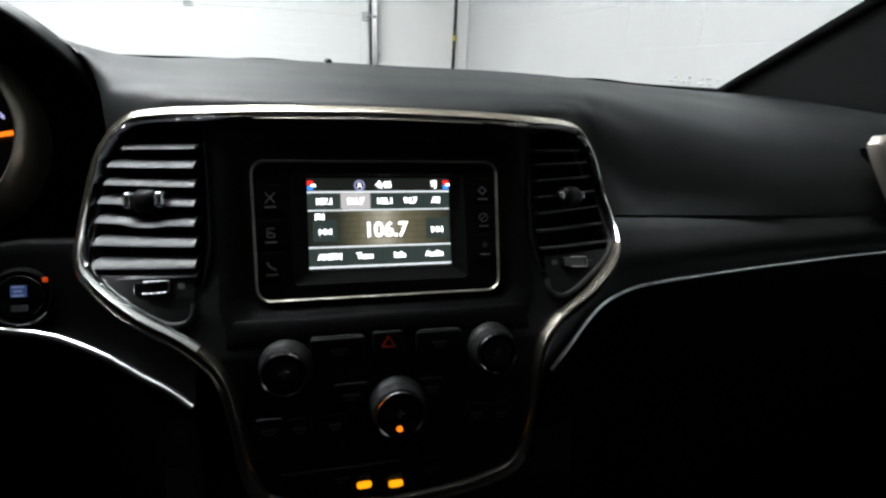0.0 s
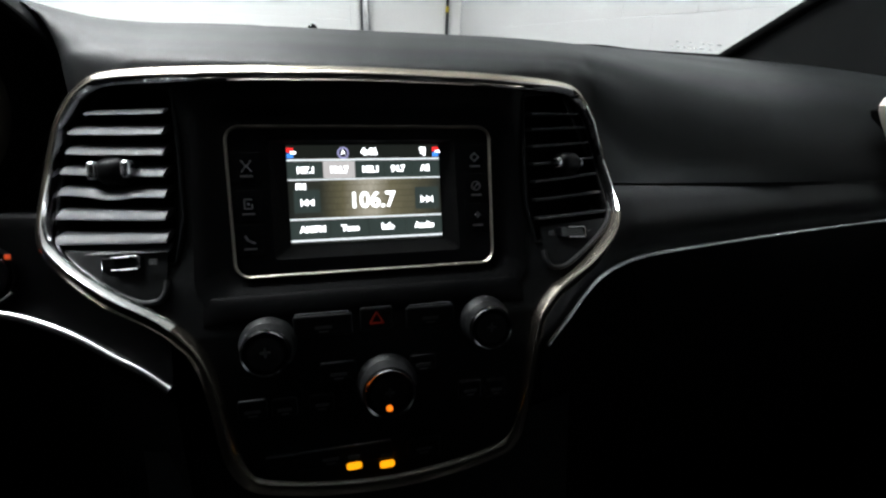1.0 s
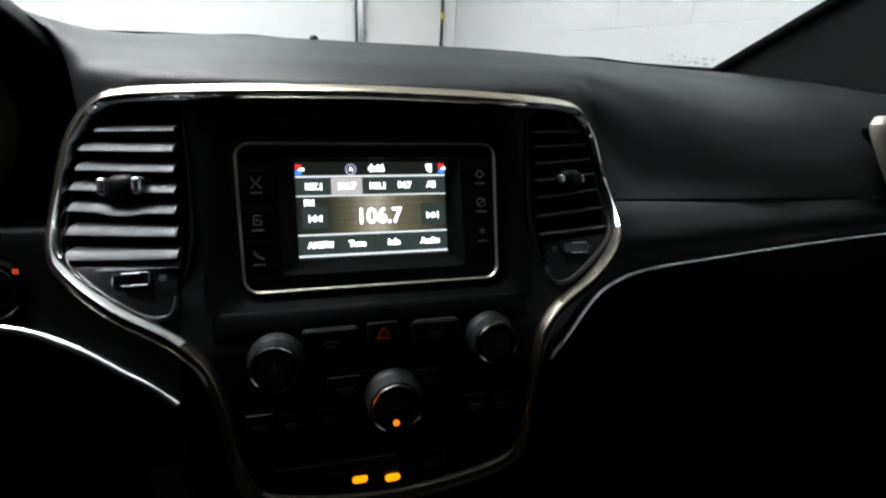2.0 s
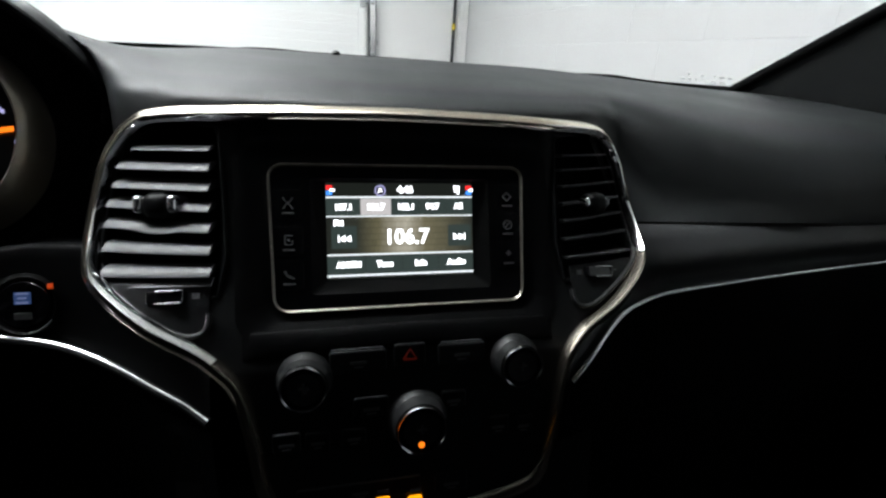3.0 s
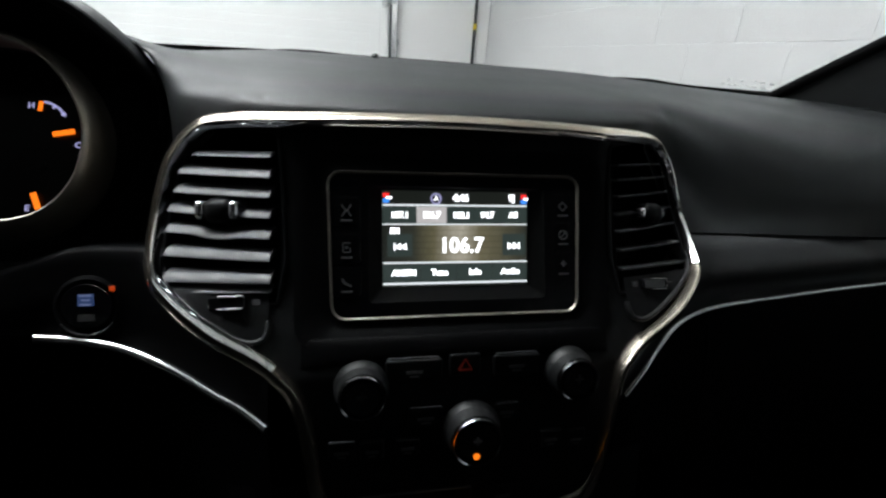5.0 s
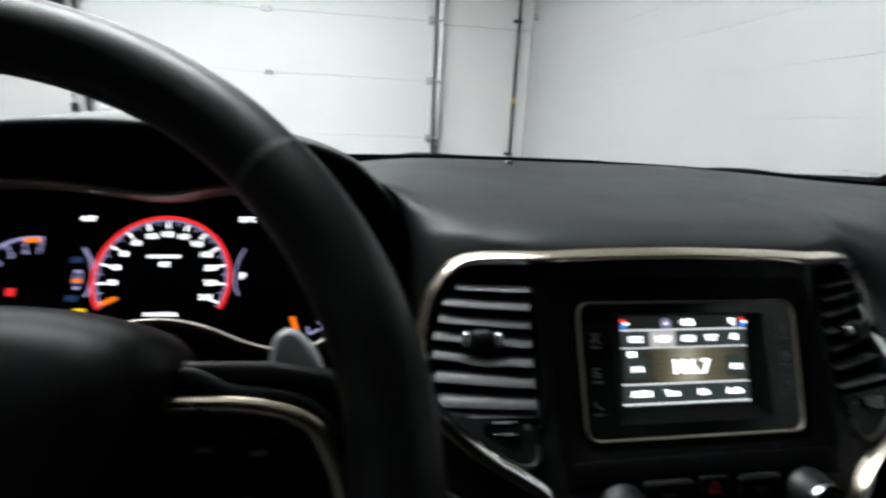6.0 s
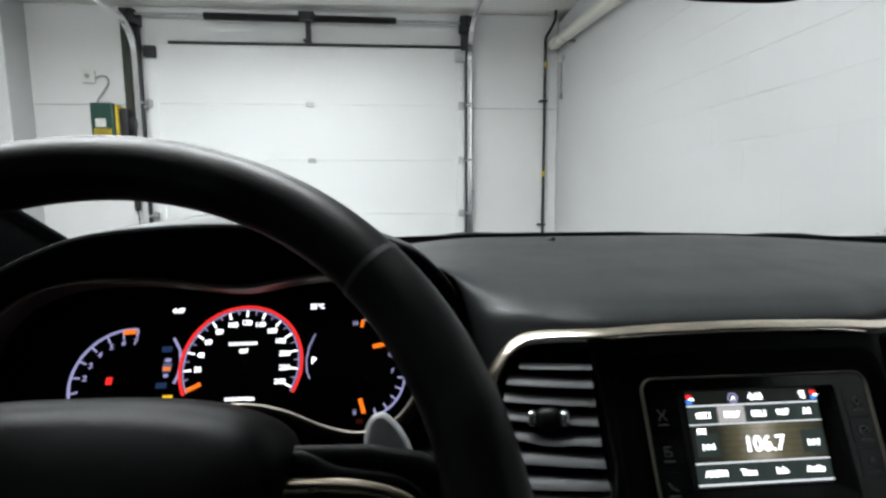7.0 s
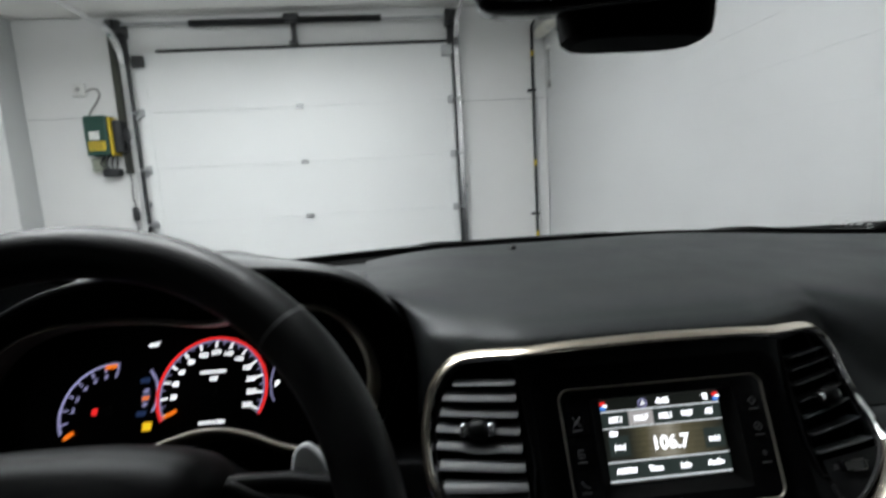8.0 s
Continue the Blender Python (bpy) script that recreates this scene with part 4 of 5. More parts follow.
part("radio_ledge", sweep(ledge, lambda f: [(u, v * (math.sin(math.pi * f) ** 0.3 if 0 < f < 1 else 0.02)) for u, v in dome_section(0.018, 0.0035, 11, 0.001)], (0, -1, 0.6)), SHADED_BLACK, dash)


# ---------------------------------------------------------------- centre vents
def air_vent(s):
    t = thing("air_vent", (s * 0.158, 0.42, 1.07), "black car air vent with level slats and a thumb dial", "air vent", "air vents of the centre stack")
    back = [Vector((s * x, face_y(z) + bow(s * x, z) + 0.035, z)) for x, z in VENT]
    front = [Vector((s * x, face_y(z) + bow(s * x, z) - 0.0005, z)) for x, z in VENT]
    bm = sheet([front + front[:1], back + back[:1]])
    bm.faces.new([bm.verts.new(p) for p in back])
    part("vent_duct", bm, HOLLOW, t)
    lip = smooth_line(front, 3, True)
    part("vent_rim", sweep(lip, dome_section(0.0022, 0.0012, 5, 0.002), (0, -1, 0.42), True), SATIN_BLACK, t)
    zs = [1.1575, 1.1465, 1.1345, 1.1222, 1.1102, 1.0978, 1.0856, 1.0785]
    for k, z in enumerate(zs[: 8 if s < 0 else 7]):
        z += 0.001
        x0 = 0.1255
        x1 = (0.177, 0.186, 0.189, 0.1935, 0.1945, 0.1940, 0.1930, 0.1930)[k]
        n = 16
        path = []
        for i in range(n + 1):
            x = x0 + (x1 - x0) * i / n
            dip = 0.0020 * math.exp(-((x - 0.160) / 0.012) ** 4) if k == 4 and s < 0 else 0
            path.append(Vector((s * x, face_y(z) + bow(s * x, z) - (0.001 if k else 0.003), z - dip - (0.0040 if s < 0 else 0.0025) * i / n)))
        d, h = (0.0095, 1.0) if k not in (0, 7) else (0.006, 0.45)
        # a blade with a sloping front; the passenger's are tipped and thinned to look dim
        sec = [(s * u * d / 0.0095, v * h * 0.78) for u, v in ((0.0094, -0.0026), (0.0098, -0.0019), (0.0090, -0.0010), (0.0042, 0.0019), (0.0020, 0.0023), (-0.0040, 0.0016), (-0.0040, -0.0010), (0.0, -0.0030))]
        if s > 0:
            sec = [(0.0046, 0.0), (0.0042, 0.0009), (0.0034, 0.0009), (-0.0060, -0.0030), (-0.0060, -0.0042), (0.0040, -0.0009)]
        part("slat", sweep(path, sec, (0, -0.12, 1)), SLAT, t)
    d = facing(s * 0.1600, face_y(1.1225) + bow(0.160, 1.1225) - 0.008, 1.1200, 18) @ pose(0, 0, 0, 0, s * 20, 0)
    dial = rbox(0.0210, 0.0180, 0.018, d, 0.0075, 5)
    part("dial", dial, SATIN_BLACK, t, "black thumb dial")
    for e in (-1, 1):
        # passenger's ends are made smaller, the outer one darker, for less glint
        part("dial_end", rbox(0.0066 if s < 0 else 0.0050, 0.0120 if s < 0 else 0.008, 0.0165 if s < 0 else 0.011, d @ pose(e * 0.0120, 0.0008, 0.0005), 0.0031 if s < 0 else 0.0024, 5), DIMMED_CHROME if s > 0 and e > 0 else DIAL_END, t, "chrome dial end")
    # panel with a thumb switch below the slats, its corner rounded, with a grey edge
    up = 0.0 if s < 0 else 0.0035
    rim = smooth_line([(s * x, 0, z + up) for x, z in [(0.1965, 1.0815), (0.1925, 1.0755), (0.1800, 1.0685), (0.1610, 1.0595), (0.1480, 1.0535), (0.1395, 1.0510), (0.1320, 1.0520), (0.1285, 1.0560), (0.1278, 1.0620)]], 6)
    outer = [(p.z, abs(p.x)) for p in reversed(rim) if abs(p.x) > 0.139]
    corner = [(p.z, abs(p.x)) for p in rim if abs(p.x) <= 0.140]
    panel = []
    for i in range(15):
        z = 1.0512 + up + 0.0255 * i / 14
        xo = between(z, outer)
        xi = between(z, corner)
        panel.append([Vector((s * (xi + (xo - xi) * k / 8), face_y(z) + bow(s * (xi + (xo - xi) * k / 8), z) - 0.0025, z)) for k in range(9)])
    part("switch_panel", sheet(panel), SATIN_BLACK, t)
    edge = [Vector((p.x, face_y(p.z) + bow(p.x, p.z) - 0.0022, p.z)) for p in rim]
    part("lower_edge", sweep(edge, dome_section(0.0036, 0.0024, 7), (0, -1, 0.5)), KNOB_BODY, t, "dark grey lower edge")
    cx, cz = s * 0.1530, 1.0712 + up
    m2 = facing(cx, face_y(cz) + bow(cx, cz) - 0.0035, cz, 30) @ pose(0, 0, 0, 0, s * 12, 0)
    part("thumb_switch", slab(round_rect(-0.0118, -0.0042, 0.0118, 0.0042, 0.002), 0.005, m2 @ pose(0, 0, 0.003), 0.001), GLOSS_BLACK, t, "black thumb switch")
    for v in (0.0038, -0.0040):
        # bright for the driver, darkened for the passenger: the glint is in the material
        part("switch_edge", rbox(0.0165, 0.0014, 0.0016, m2 @ pose(0.003, v, 0.0034), 0.0006), DIAL_END if s < 0 else DIMMED_CHROME, t, "chrome switch edge")
    part("switch_edge", rbox(0.0014, 0.0076, 0.0016, m2 @ pose(0.0114, 0, 0.0032), 0.0006), DIMMED_CHROME, t, "chrome switch edge")
    for e in (-1, 1):
        sym = bmesh.new()
        for q in (-0.0013, 0.0, 0.0013):
            rbox(0.0046, 0.0008, 0.0006, m2 @ pose(e * 0.0185, q, 0.0005), 0, bm=sym)
        part("vent_symbol", sym, DIM_PRINT, t)


air_vent(-1)
air_vent(1)

# ---------------------------------------------------------------- radio
radio = thing("car_radio", (0, 0.40, 1.05), "car radio with a lit touch screen and a champagne bezel", "car radio")
SCREEN = facing(0, 0.3901, 1.1045, 21.2) @ Matrix.Diagonal((0.965, 1, 1, 1))
b = bmesh.new()
f_out = [RADIO_FRAME @ Vector((x, y, 0.0)) for x, y in [(x, y - 0.0007) for x, y in taper(0.0905, 0.0880, 0.0493, 0.009)]]
f_in = [RADIO_FRAME @ Vector((x, y, 0.0)) for x, y in round_rect(-0.064, -0.040, 0.064, 0.040, 0.003, 8)]
s_in = [SCREEN @ Vector((x, y, 0.0012)) for x, y in round_rect(-0.0562, -0.0348, 0.0562, 0.0348, 0.001, 8)]
sheet([f_out + f_out[:1], f_in + f_in[:1]], bm=b)
part("radio_face", b, GLOSS_BLACK, radio, "gloss black face")
part("screen_recess", sheet([f_in + f_in[:1], s_in + s_in[:1]]), HOLLOW, radio, "matte black recess round the screen")
part("radio_case", slab(round_rect(-0.087, -0.047, 0.087, 0.047, 0.006), 0.05, RADIO_FRAME @ pose(0, 0, -0.012)), HOLLOW, radio)
bez = [RADIO_FRAME @ Vector((x, y - 0.0007, 0)) for x, y in taper(0.0905, 0.0880, 0.0493, 0.009)]
part("radio_bezel", sweep(bez, [(-0.0006, -0.002), (-0.0006, 0.0002), (-0.0004, 0.0006), (0.0006, 0.0016), (0.0010, 0.0016), (0.0012, 0.0010), (0.0012, -0.002)], RADIO_FRAME.to_3x3() @ Vector((0, 0, 1)), True), BEZEL_METAL, radio, "thin champagne bezel")
scr = part("screen", slab(round_rect(-0.0557, -0.0343, 0.0557, 0.0343, 0.0008), 0.003, SCREEN), SCREEN_BACK, radio, "lit radio screen")


def on_screen(name, bm, material, label=""):
    return part(name, bm, material, scr, label, smooth=False)


def flat(u0, v0, u1, v1, lift=0.0003):
    return box((u0, v0, 0.0), (u1, v1, lift))


def put(bm, m):
    bm.transform(m)
    return bm


on_screen("tuner_band", put(flat(-0.0555, -0.0165, 0.0555, 0.0100, 0.0002), SCREEN), SCREEN_BAND, "tan band behind the frequency")
for u0, u1 in ((-0.0555, -0.031), (-0.0075, 0.0135), (0.0139, 0.0345), (0.0349, 0.0555)):
    on_screen("preset_tab", put(flat(u0, 0.0112, u1, 0.0230), SCREEN), SCREEN_TAB)
on_screen("selected_tab", put(flat(-0.0306, 0.0112, -0.0079, 0.0230), SCREEN), SCREEN_LIT_TAB, "bright selected tab")
for k in range(4):
    on_screen("menu_tab", put(flat(-0.0555 + 0.02785 * k, -0.0305, -0.0555 + 0.02785 * k + 0.0274, -0.0180), SCREEN), SCREEN_TAB)
for v, w in ((0.0240, 0.0013), (0.0104, 0.0010), (-0.0170, 0.0013), (-0.0318, 0.0016)):
    on_screen("screen_line", put(flat(-0.0555, v - w / 2, 0.0555, v + w / 2, 0.0005), SCREEN), SCREEN_LINE)
for u, v, txt, size in ((0.0030, 0.0293, "4:46", 0.0070), (-0.0430, 0.0168, "107.1", 0.0060), (0.0034, 0.0168, "102.1", 0.0060), (0.0238, 0.0170, "94.7", 0.0060), (0.0445, 0.0172, "All", 0.0060), (-0.0468, 0.0055, "FM", 0.0056), (-0.0195, 0.0168, "106.7", 0.0060), (0.0036, -0.0052, "106.7", 0.0155), (-0.0400, -0.0243, "AM/FM", 0.0060), (-0.0135, -0.0243, "Tune", 0.0060), (0.0140, -0.0243, "Info", 0.0060), (0.0420, -0.0243, "Audio", 0.0060)):
    on_screen("screen_text", words(txt, size, SCREEN @ pose(u, v, 0.0006), 0.0002, 0.00028), WHITE_LIT, "white lit text")
for s in (-1, 1):
    c = (s * 0.0440 + 0.001, -0.0050)
    on_screen("seek_button", put(flat(c[0] - 0.0092, c[1] - 0.0075, c[0] + 0.0092, c[1] + 0.0085, 0.0004), SCREEN), SCREEN_TAB)
    b = bmesh.new()
    for k in (0, 1):
        u = c[0] + s * (k * 0.0042 - 0.0030)
        slab([(u - s * 0.0018, c[1] - 0.003), (u + s * 0.0022, c[1] - 0.0005), (u - s * 0.0018, c[1] + 0.002)], 0.0004, SCREEN @ pose(0, 0, 0.0009), bm=b)
    u = c[0] + s * 0.0040
    b2 = flat(u - 0.0004, c[1] - 0.003, u + 0.0004, c[1] + 0.002, 0.0009)
    merge(b, put(b2, SCREEN))
    on_screen("seek_arrow", b, WHITE_LIT)
    v = 0.0290
    on_screen("seat_heat_symbol", put(flat(s * 0.0530 - 0.0022, v + 0.0004, s * 0.0530 + 0.0022, v + 0.0034, 0.0006), SCREEN), RED_LIT, "red half of the symbol")
    on_screen("seat_heat_symbol", put(flat(s * 0.0530 - 0.0022, v - 0.0034, s * 0.0530 + 0.0022, v - 0.0004, 0.0006), SCREEN), BLUE_LIT, "blue half of the symbol")
    on_screen("seat_heat_symbol", put(flat(s * 0.0530 + 0.0003, v - 0.0007, s * 0.0530 + 0.004, v + 0.0009, 0.0007), SCREEN), WHITE_LIT)
on_screen("compass_ring", strip(arc(-0.0158, 0.0288, 0.0036, 0, 359, 24), 0.0010, SCREEN, 0.0006), LILAC_LIT)
on_screen("compass_letter", words("A", 0.0050, SCREEN @ pose(-0.0158, 0.0288, 0.0006), 0.0002), WHITE_LIT)
on_screen("status_symbol", words("9J", 0.0066, SCREEN @ pose(0.0432, 0.0297, 0.0006), 0.0002, 0.0002), WHITE_LIT)

# printed side keys of the radio
for s, us in ((-1, (0.022, -0.003, -0.026)), (1, (0.026, 0.005, -0.017))):
    for k, v in enumerate(us):
        m = RADIO_FRAME @ pose(s * 0.0785, v, 0.0)
        key = part("radio_key", slab(round_rect(-0.0095, -0.0100, 0.0095, 0.0100, 0.002), 0.001, m @ pose(0, 0, 0.0003), 0.0003), GLOSS_BLACK, radio, "gloss black radio key")
        ms = m @ Matrix.Scale(0.78, 4)
        b = bmesh.new()
        if s < 0 and k == 0:
            strip([(-0.004, 0.006), (0.0, 0.0), (0.004, 0.006)], 0.0012, ms @ pose(0, 0, 0.0007), bm=b)
            strip([(-0.004, -0.004), (0.0, 0.002), (0.004, -0.004)], 0.0012, ms @ pose(0, 0, 0.0007), bm=b)
        elif s < 0 and k == 1:
            strip(round_rect(-0.003, -0.003, 0.003, 0.005, 0.0008, 2) + [(0.003, 0.001)], 0.0010, ms @ pose(0, 0, 0.0007), bm=b)
            strip([(-0.0012, 0.001), (0.0012, 0.001)], 0.002, ms @ pose(0, 0, 0.0007), bm=b)
        elif s < 0:
            strip([(-0.004, 0.004), (-0.002, 0.0), (0.004, -0.003)], 0.0016, ms @ pose(0, 0, 0.0007), bm=b)
        elif k == 0:
            strip([(-0.004, 0.001), (0, 0.005), (0.004, 0.001), (0, -0.003), (-0.004, 0.001)], 0.0014, ms @ pose(0, 0, 0.0007), bm=b)
        elif k == 1:
            strip(arc(0, 0.001, 0.004, 0, 359, 20), 0.0010, ms @ pose(0, 0, 0.0007), bm=b)
            strip([(-0.003, -0.002), (0.003, 0.004)], 0.0010, ms @ pose(0, 0, 0.0007), bm=b)
        else:
            strip([(-0.003, 0.002), (0.003, 0.002)], 0.0012, ms @ pose(0, 0, 0.0007), bm=b)
            strip([(0, -0.001), (0, 0.005)], 0.0012, ms @ pose(0, 0, 0.0007), bm=b)
        strip([(-0.005, -0.0075), (0.005, -0.0075)], 0.0014, ms @ pose(0, 0, 0.0007), bm=b)
        part("key_symbol", b, DIM_PRINT, key, "dim grey symbol", smooth=False)

# ---------------------------------------------------------------- climate controls
clima = thing("climate_panel", (0, 0.34, 0.92), "black climate control panel with three round knobs", "climate panel")


def on_panel(x, z, out=0.0, lean=13):
    return facing(x, face_y(z) - out, z, lean)


def knob(x, z, r, deep):
    m = on_panel(x, z)
    k = part("knob", lathe([(r * 1.12, -0.002), (r * 1.12, 0.003), (r * 1.02, 0.0055), (r, 0.007), (r * 0.97, deep - 0.005), (r * 0.93, deep - 0.002), (r * 0.84, deep - 0.0035), (r * 0.2, deep - 0.004)], m, 48), KNOB_BODY, clima, "black rotary knob")
    part("knob_ring", lathe([(r * 0.945, deep - 0.0035), (r * 0.955, deep - 0.0018), (r * 0.90, deep + 0.0004), (r * 0.84, deep - 0.0004)], m, 48), DIMMED_CHROME, k, "chrome ring darkened for its reflection")
    part("knob_cap", lathe([(r * 0.86, deep - 0.002), (r * 0.84, deep - 0.0002), (r * 0.5, deep - 0.0006), (r * 0.05, deep - 0.001)], m, 40), GLOSS_BLACK, k, "gloss black knob cap")
    b = bmesh.new()
    strip([(-0.003, 0.001), (0.003, 0.001)], 0.0012, m @ pose(0, 0, deep), bm=b)
    strip([(0, -0.002), (0, 0.004)], 0.0012, m @ pose(0, 0, deep), bm=b)
    part("knob_symbol", b, DIM_PRINT, k, "dim grey symbol", smooth=False)
    return m


knob(-0.070, 1.0215, 0.0160, 0.018)
knob(0.0765, 1.0235, 0.0160, 0.018)
km = knob(0.0050, 0.9875, 0.0186, 0.020)
part("indicator", lathe([(0.0021, -0.001), (0.0021, 0.0004), (0.0015, 0.0009), (0.0002, 0.001)], km @ pose(-0.0005, -0.0098, 0.0198), 16), ORANGE_LIT, clima, "orange lit dot")
for x, z, w, h in ((-0.035, 1.0305, 0.038, 0.015), (0.037, 1.0305, 0.034, 0.015), (0.0, 1.032, 0.022, 0.016), (-0.027, 0.9985, 0.024, 0.014), (-0.039, 0.9785, 0.016, 0.012), (-0.083, 0.9795, 0.018, 0.014), (-0.063, 0.9785, 0.016, 0.013), (0.065, 0.975, 0.017, 0.014), (0.085, 0.9735, 0.015, 0.014), (0.031, 0.9985, 0.018, 0.013), (-0.0355, 0.9385, 0.085, 0.014), (0.030, 0.936, 0.024, 0.014)):
    m = on_panel(x, z, 0.0)
    btn = part("button", slab(round_rect(-w / 2, -h / 2, w / 2, h / 2, 0.002), 0.004, m @ pose(0, 0, 0.0028), 0.0014), SATIN_BLACK, clima, "satin black button")
    if abs(x) > 0.01:
        b = bmesh.new()
        strip([(-min(w, 0.02) * 0.28, -0.001), (min(w, 0.02) * 0.28, -0.001)], 0.0022, m @ pose(0, 0, 0.0028), 0.0003, bm=b)
        strip([(-min(w, 0.02) * 0.16, -0.0040), (min(w, 0.02) * 0.16, -0.0040)], 0.0012, m @ pose(0, 0, 0.0028), 0.0003, bm=b)
        part("button_symbol", b, DIM_PRINT, btn, "dim grey symbol", smooth=False)
    else:
        part("hazard_triangle", strip([(-0.0045, -0.003), (0.0045, -0.003), (0, 0.0045), (-0.0045, -0.003)], 0.0016, m @ pose(0, 0, 0.003), 0.0003), RED_DIM, btn, "dim red triangle", smooth=False)
for x, z in ((-0.020, 0.9315), (0.003, 0.929)):
    m = on_panel(x, z, 0.0045)
    part("indicator", slab(round_rect(-0.0053, -0.0024, 0.0053, 0.0024, 0.0023), 0.002, m, 0.0005), AMBER_LIT, clima, "amber lit indicator")
    part("indicator_symbol", strip([(-0.004, 0.0075), (0.004, 0.0075)], 0.003, m, 0.0004), DIM_PRINT, clima, "dim grey symbol", smooth=False)
# raised grey strips stand for light caught along button and slot edges
for x0, x1, z in ((-0.053, -0.018, 1.0385), (0.022, 0.052, 1.0385), (-0.038, -0.017, 1.0065), (-0.091, -0.075, 0.987), (-0.077, 0.006, 0.946)):
    m = on_panel((x0 + x1) / 2, z, 0.003)
    part("edge_glint", rbox(x1 - x0, 0.0012, 0.0012, m, 0.0005), SLAT, clima, "grey strip for the light on a button edge")

# ---------------------------------------------------------------- start button and side vent
st = thing("start_button", (-0.2505, 0.42, 1.04), "round engine start button with a blue lit label", "button")
m = facing(-0.2505, 0.4010, 1.0525, 20)
part("button_ring", lathe([(0.021, -0.004), (0.021, 0.001), (0.0185, 0.0025), (0.0165, 0.001)], m, 40), SHADED_BLACK, st, "black ring")
part("button_cap", lathe([(0.0165, -0.004), (0.0165, 0.001), (0.015, 0.003), (0.001, 0.0035)], m, 36), GLOSS_BLACK, st)
part("lit_label", rbox(0.0095, 0.0080, 0.0006, m @ pose(0, 0.0045, 0.0037), 0), BLUE_DIM, st, "blue lit label")
b = bmesh.new()
for k in range(3):
    rbox(0.007 - 0.002 * (k % 2), 0.0010, 0.0006, m @ pose(0, 0.0075 - 0.003 * k, 0.0042), 0, bm=b)
part("label_bars", b, LILAC_DIM, st)
part("lower_label", rbox(0.010, 0.0045, 0.0006, m @ pose(0, -0.0075, 0.0037), 0), DIM_PRINT, st, "grey label")
part("lamp", rbox(0.0034, 0.0034, 0.0008, m @ pose(0.0155, 0.0118, 0.0025), 0.0003), LAMP_DIM, st, "small orange lit lamp")
# added strip models the highlight along the ring's lower edge
part("ring_glint", sweep([m @ Vector((p[0], p[1], 0.002)) for p in arc(0, 0, 0.0195, 215, 325, 16)], dome_section(0.0022, 0.0014, 4), m.to_3x3() @ Vector((0, 0, 1))), BRIGHT, st, "chrome strip for the highlight low on the ring")

sv = thing("side_vent", (0.563, 0.40, 1.09), "side air vent with a satin silver surround", "air vent")
m = facing(0.563, 0.400, 1.131, 10)
o = smooth_line([(-0.0790, 0.031), (-0.072, 0.0405), (0.0, 0.042), (0.07, 0.040), (0.078, 0.030), (0.068, -0.030), (0.055, -0.042), (-0.010, -0.043), (-0.026, -0.038), (-0.040, -0.022)], 5, True)
part("surround", sweep([m @ Vector((p.x, p.y, 0.0)) for p in o], dome_section(0.013, 0.008, 7, 0.004), m.to_3x3() @ Vector((0, 0, 1)), True), SILVER_PAINT, sv, "satin silver surround")
part("vent_duct", slab([(p.x * 0.93, p.y * 0.9) for p in o], 0.02, m @ pose(0, 0, 0.001)), HOLLOW, sv)
for k in range(4):
    part("slat", rbox(0.085, 0.003, 0.006, m @ pose(0.018, 0.022 - 0.015 * k, 0.003, 20), 0.001), SLAT, sv)

# ---------------------------------------------------------------- instrument hood and cluster
LIP = [(-0.270, 0.445, 1.082), (-0.250, 0.462, 1.100), (-0.232, 0.484, 1.130), (-0.221, 0.495, 1.155), (-0.217, 0.498, 1.176), (-0.222, 0.493, 1.196), (-0.238, 0.481, 1.220), (-0.268, 0.475, 1.244), (-0.32, 0.475, 1.258), (-0.41, 0.475, 1.2640), (-0.47, 0.475, 1.2630), (-0.527, 0.475, 1.2565), (-0.567, 0.474, 1.243), (-0.603, 0.466, 1.220), (-0.630, 0.455, 1.175), (-0.640, 0.442, 1.115), (-0.630, 0.432, 1.082)]
GAUGE = facing(-0.411, 0.496, 1.138, 28.4)
BEZEL = [(-0.255, 1.138), (-0.261, 1.163), (-0.279, 1.188), (-0.305, 1.204), (-0.340, 1.207), (-0.381, 1.203), (-0.411, 1.198), (-0.441, 1.198), (-0.482, 1.203), (-0.525, 1.206), (-0.575, 1.204), (-0.612, 1.192), (-0.634, 1.168), (-0.640, 1.138), (-0.628, 1.108), (-0.590, 1.090), (-0.520, 1.085), (-0.470, 1.095), (-0.430, 1.105), (-0.400, 1.106), (-0.370, 1.100), (-0.340, 1.089), (-0.308, 1.083), (-0.280, 1.090), (-0.261, 1.110)]


def gauge_uv(x, z):
    return (x + 0.411, (z - 1.138) / 0.88)


cowl = thing("instrument_hood", (-0.41, 0.55, 1.10), "black hooded cowl over the instrument cluster", "dashboard hood")
lip = smooth_line(LIP, 5)
n = len(lip)
outer_rows = []
for f in [0, 0.02, 0.06, 0.12, 0.2, 0.32, 0.48, 0.68, 0.88, 1.0]:
    row = []
    for i, p in enumerate(lip):
        g = i / (n - 1)
        c = Vector((-0.41, p.y, 1.17))
        out = (p - c)
        out.y = 0
        out = out.normalized()
        swell = (0.009 + 0.004 * max(0, out.z)) * math.sin(min(1, f * 8) * math.pi / 2) - 0.060 * f * abs(out.x)
        drop = max(0, out.z) * (0.080 * f * f - 0.012 * f)
        row.append(p + out * swell + Vector((0, 0.26 * f * (0.5 + 0.5 * max(0, out.z)) + 0.03 * f, -drop)))
    outer_rows.append(row)
part("hood_top", sheet(outer_rows), HOOD_BLACK, cowl, "soft black grained hood")
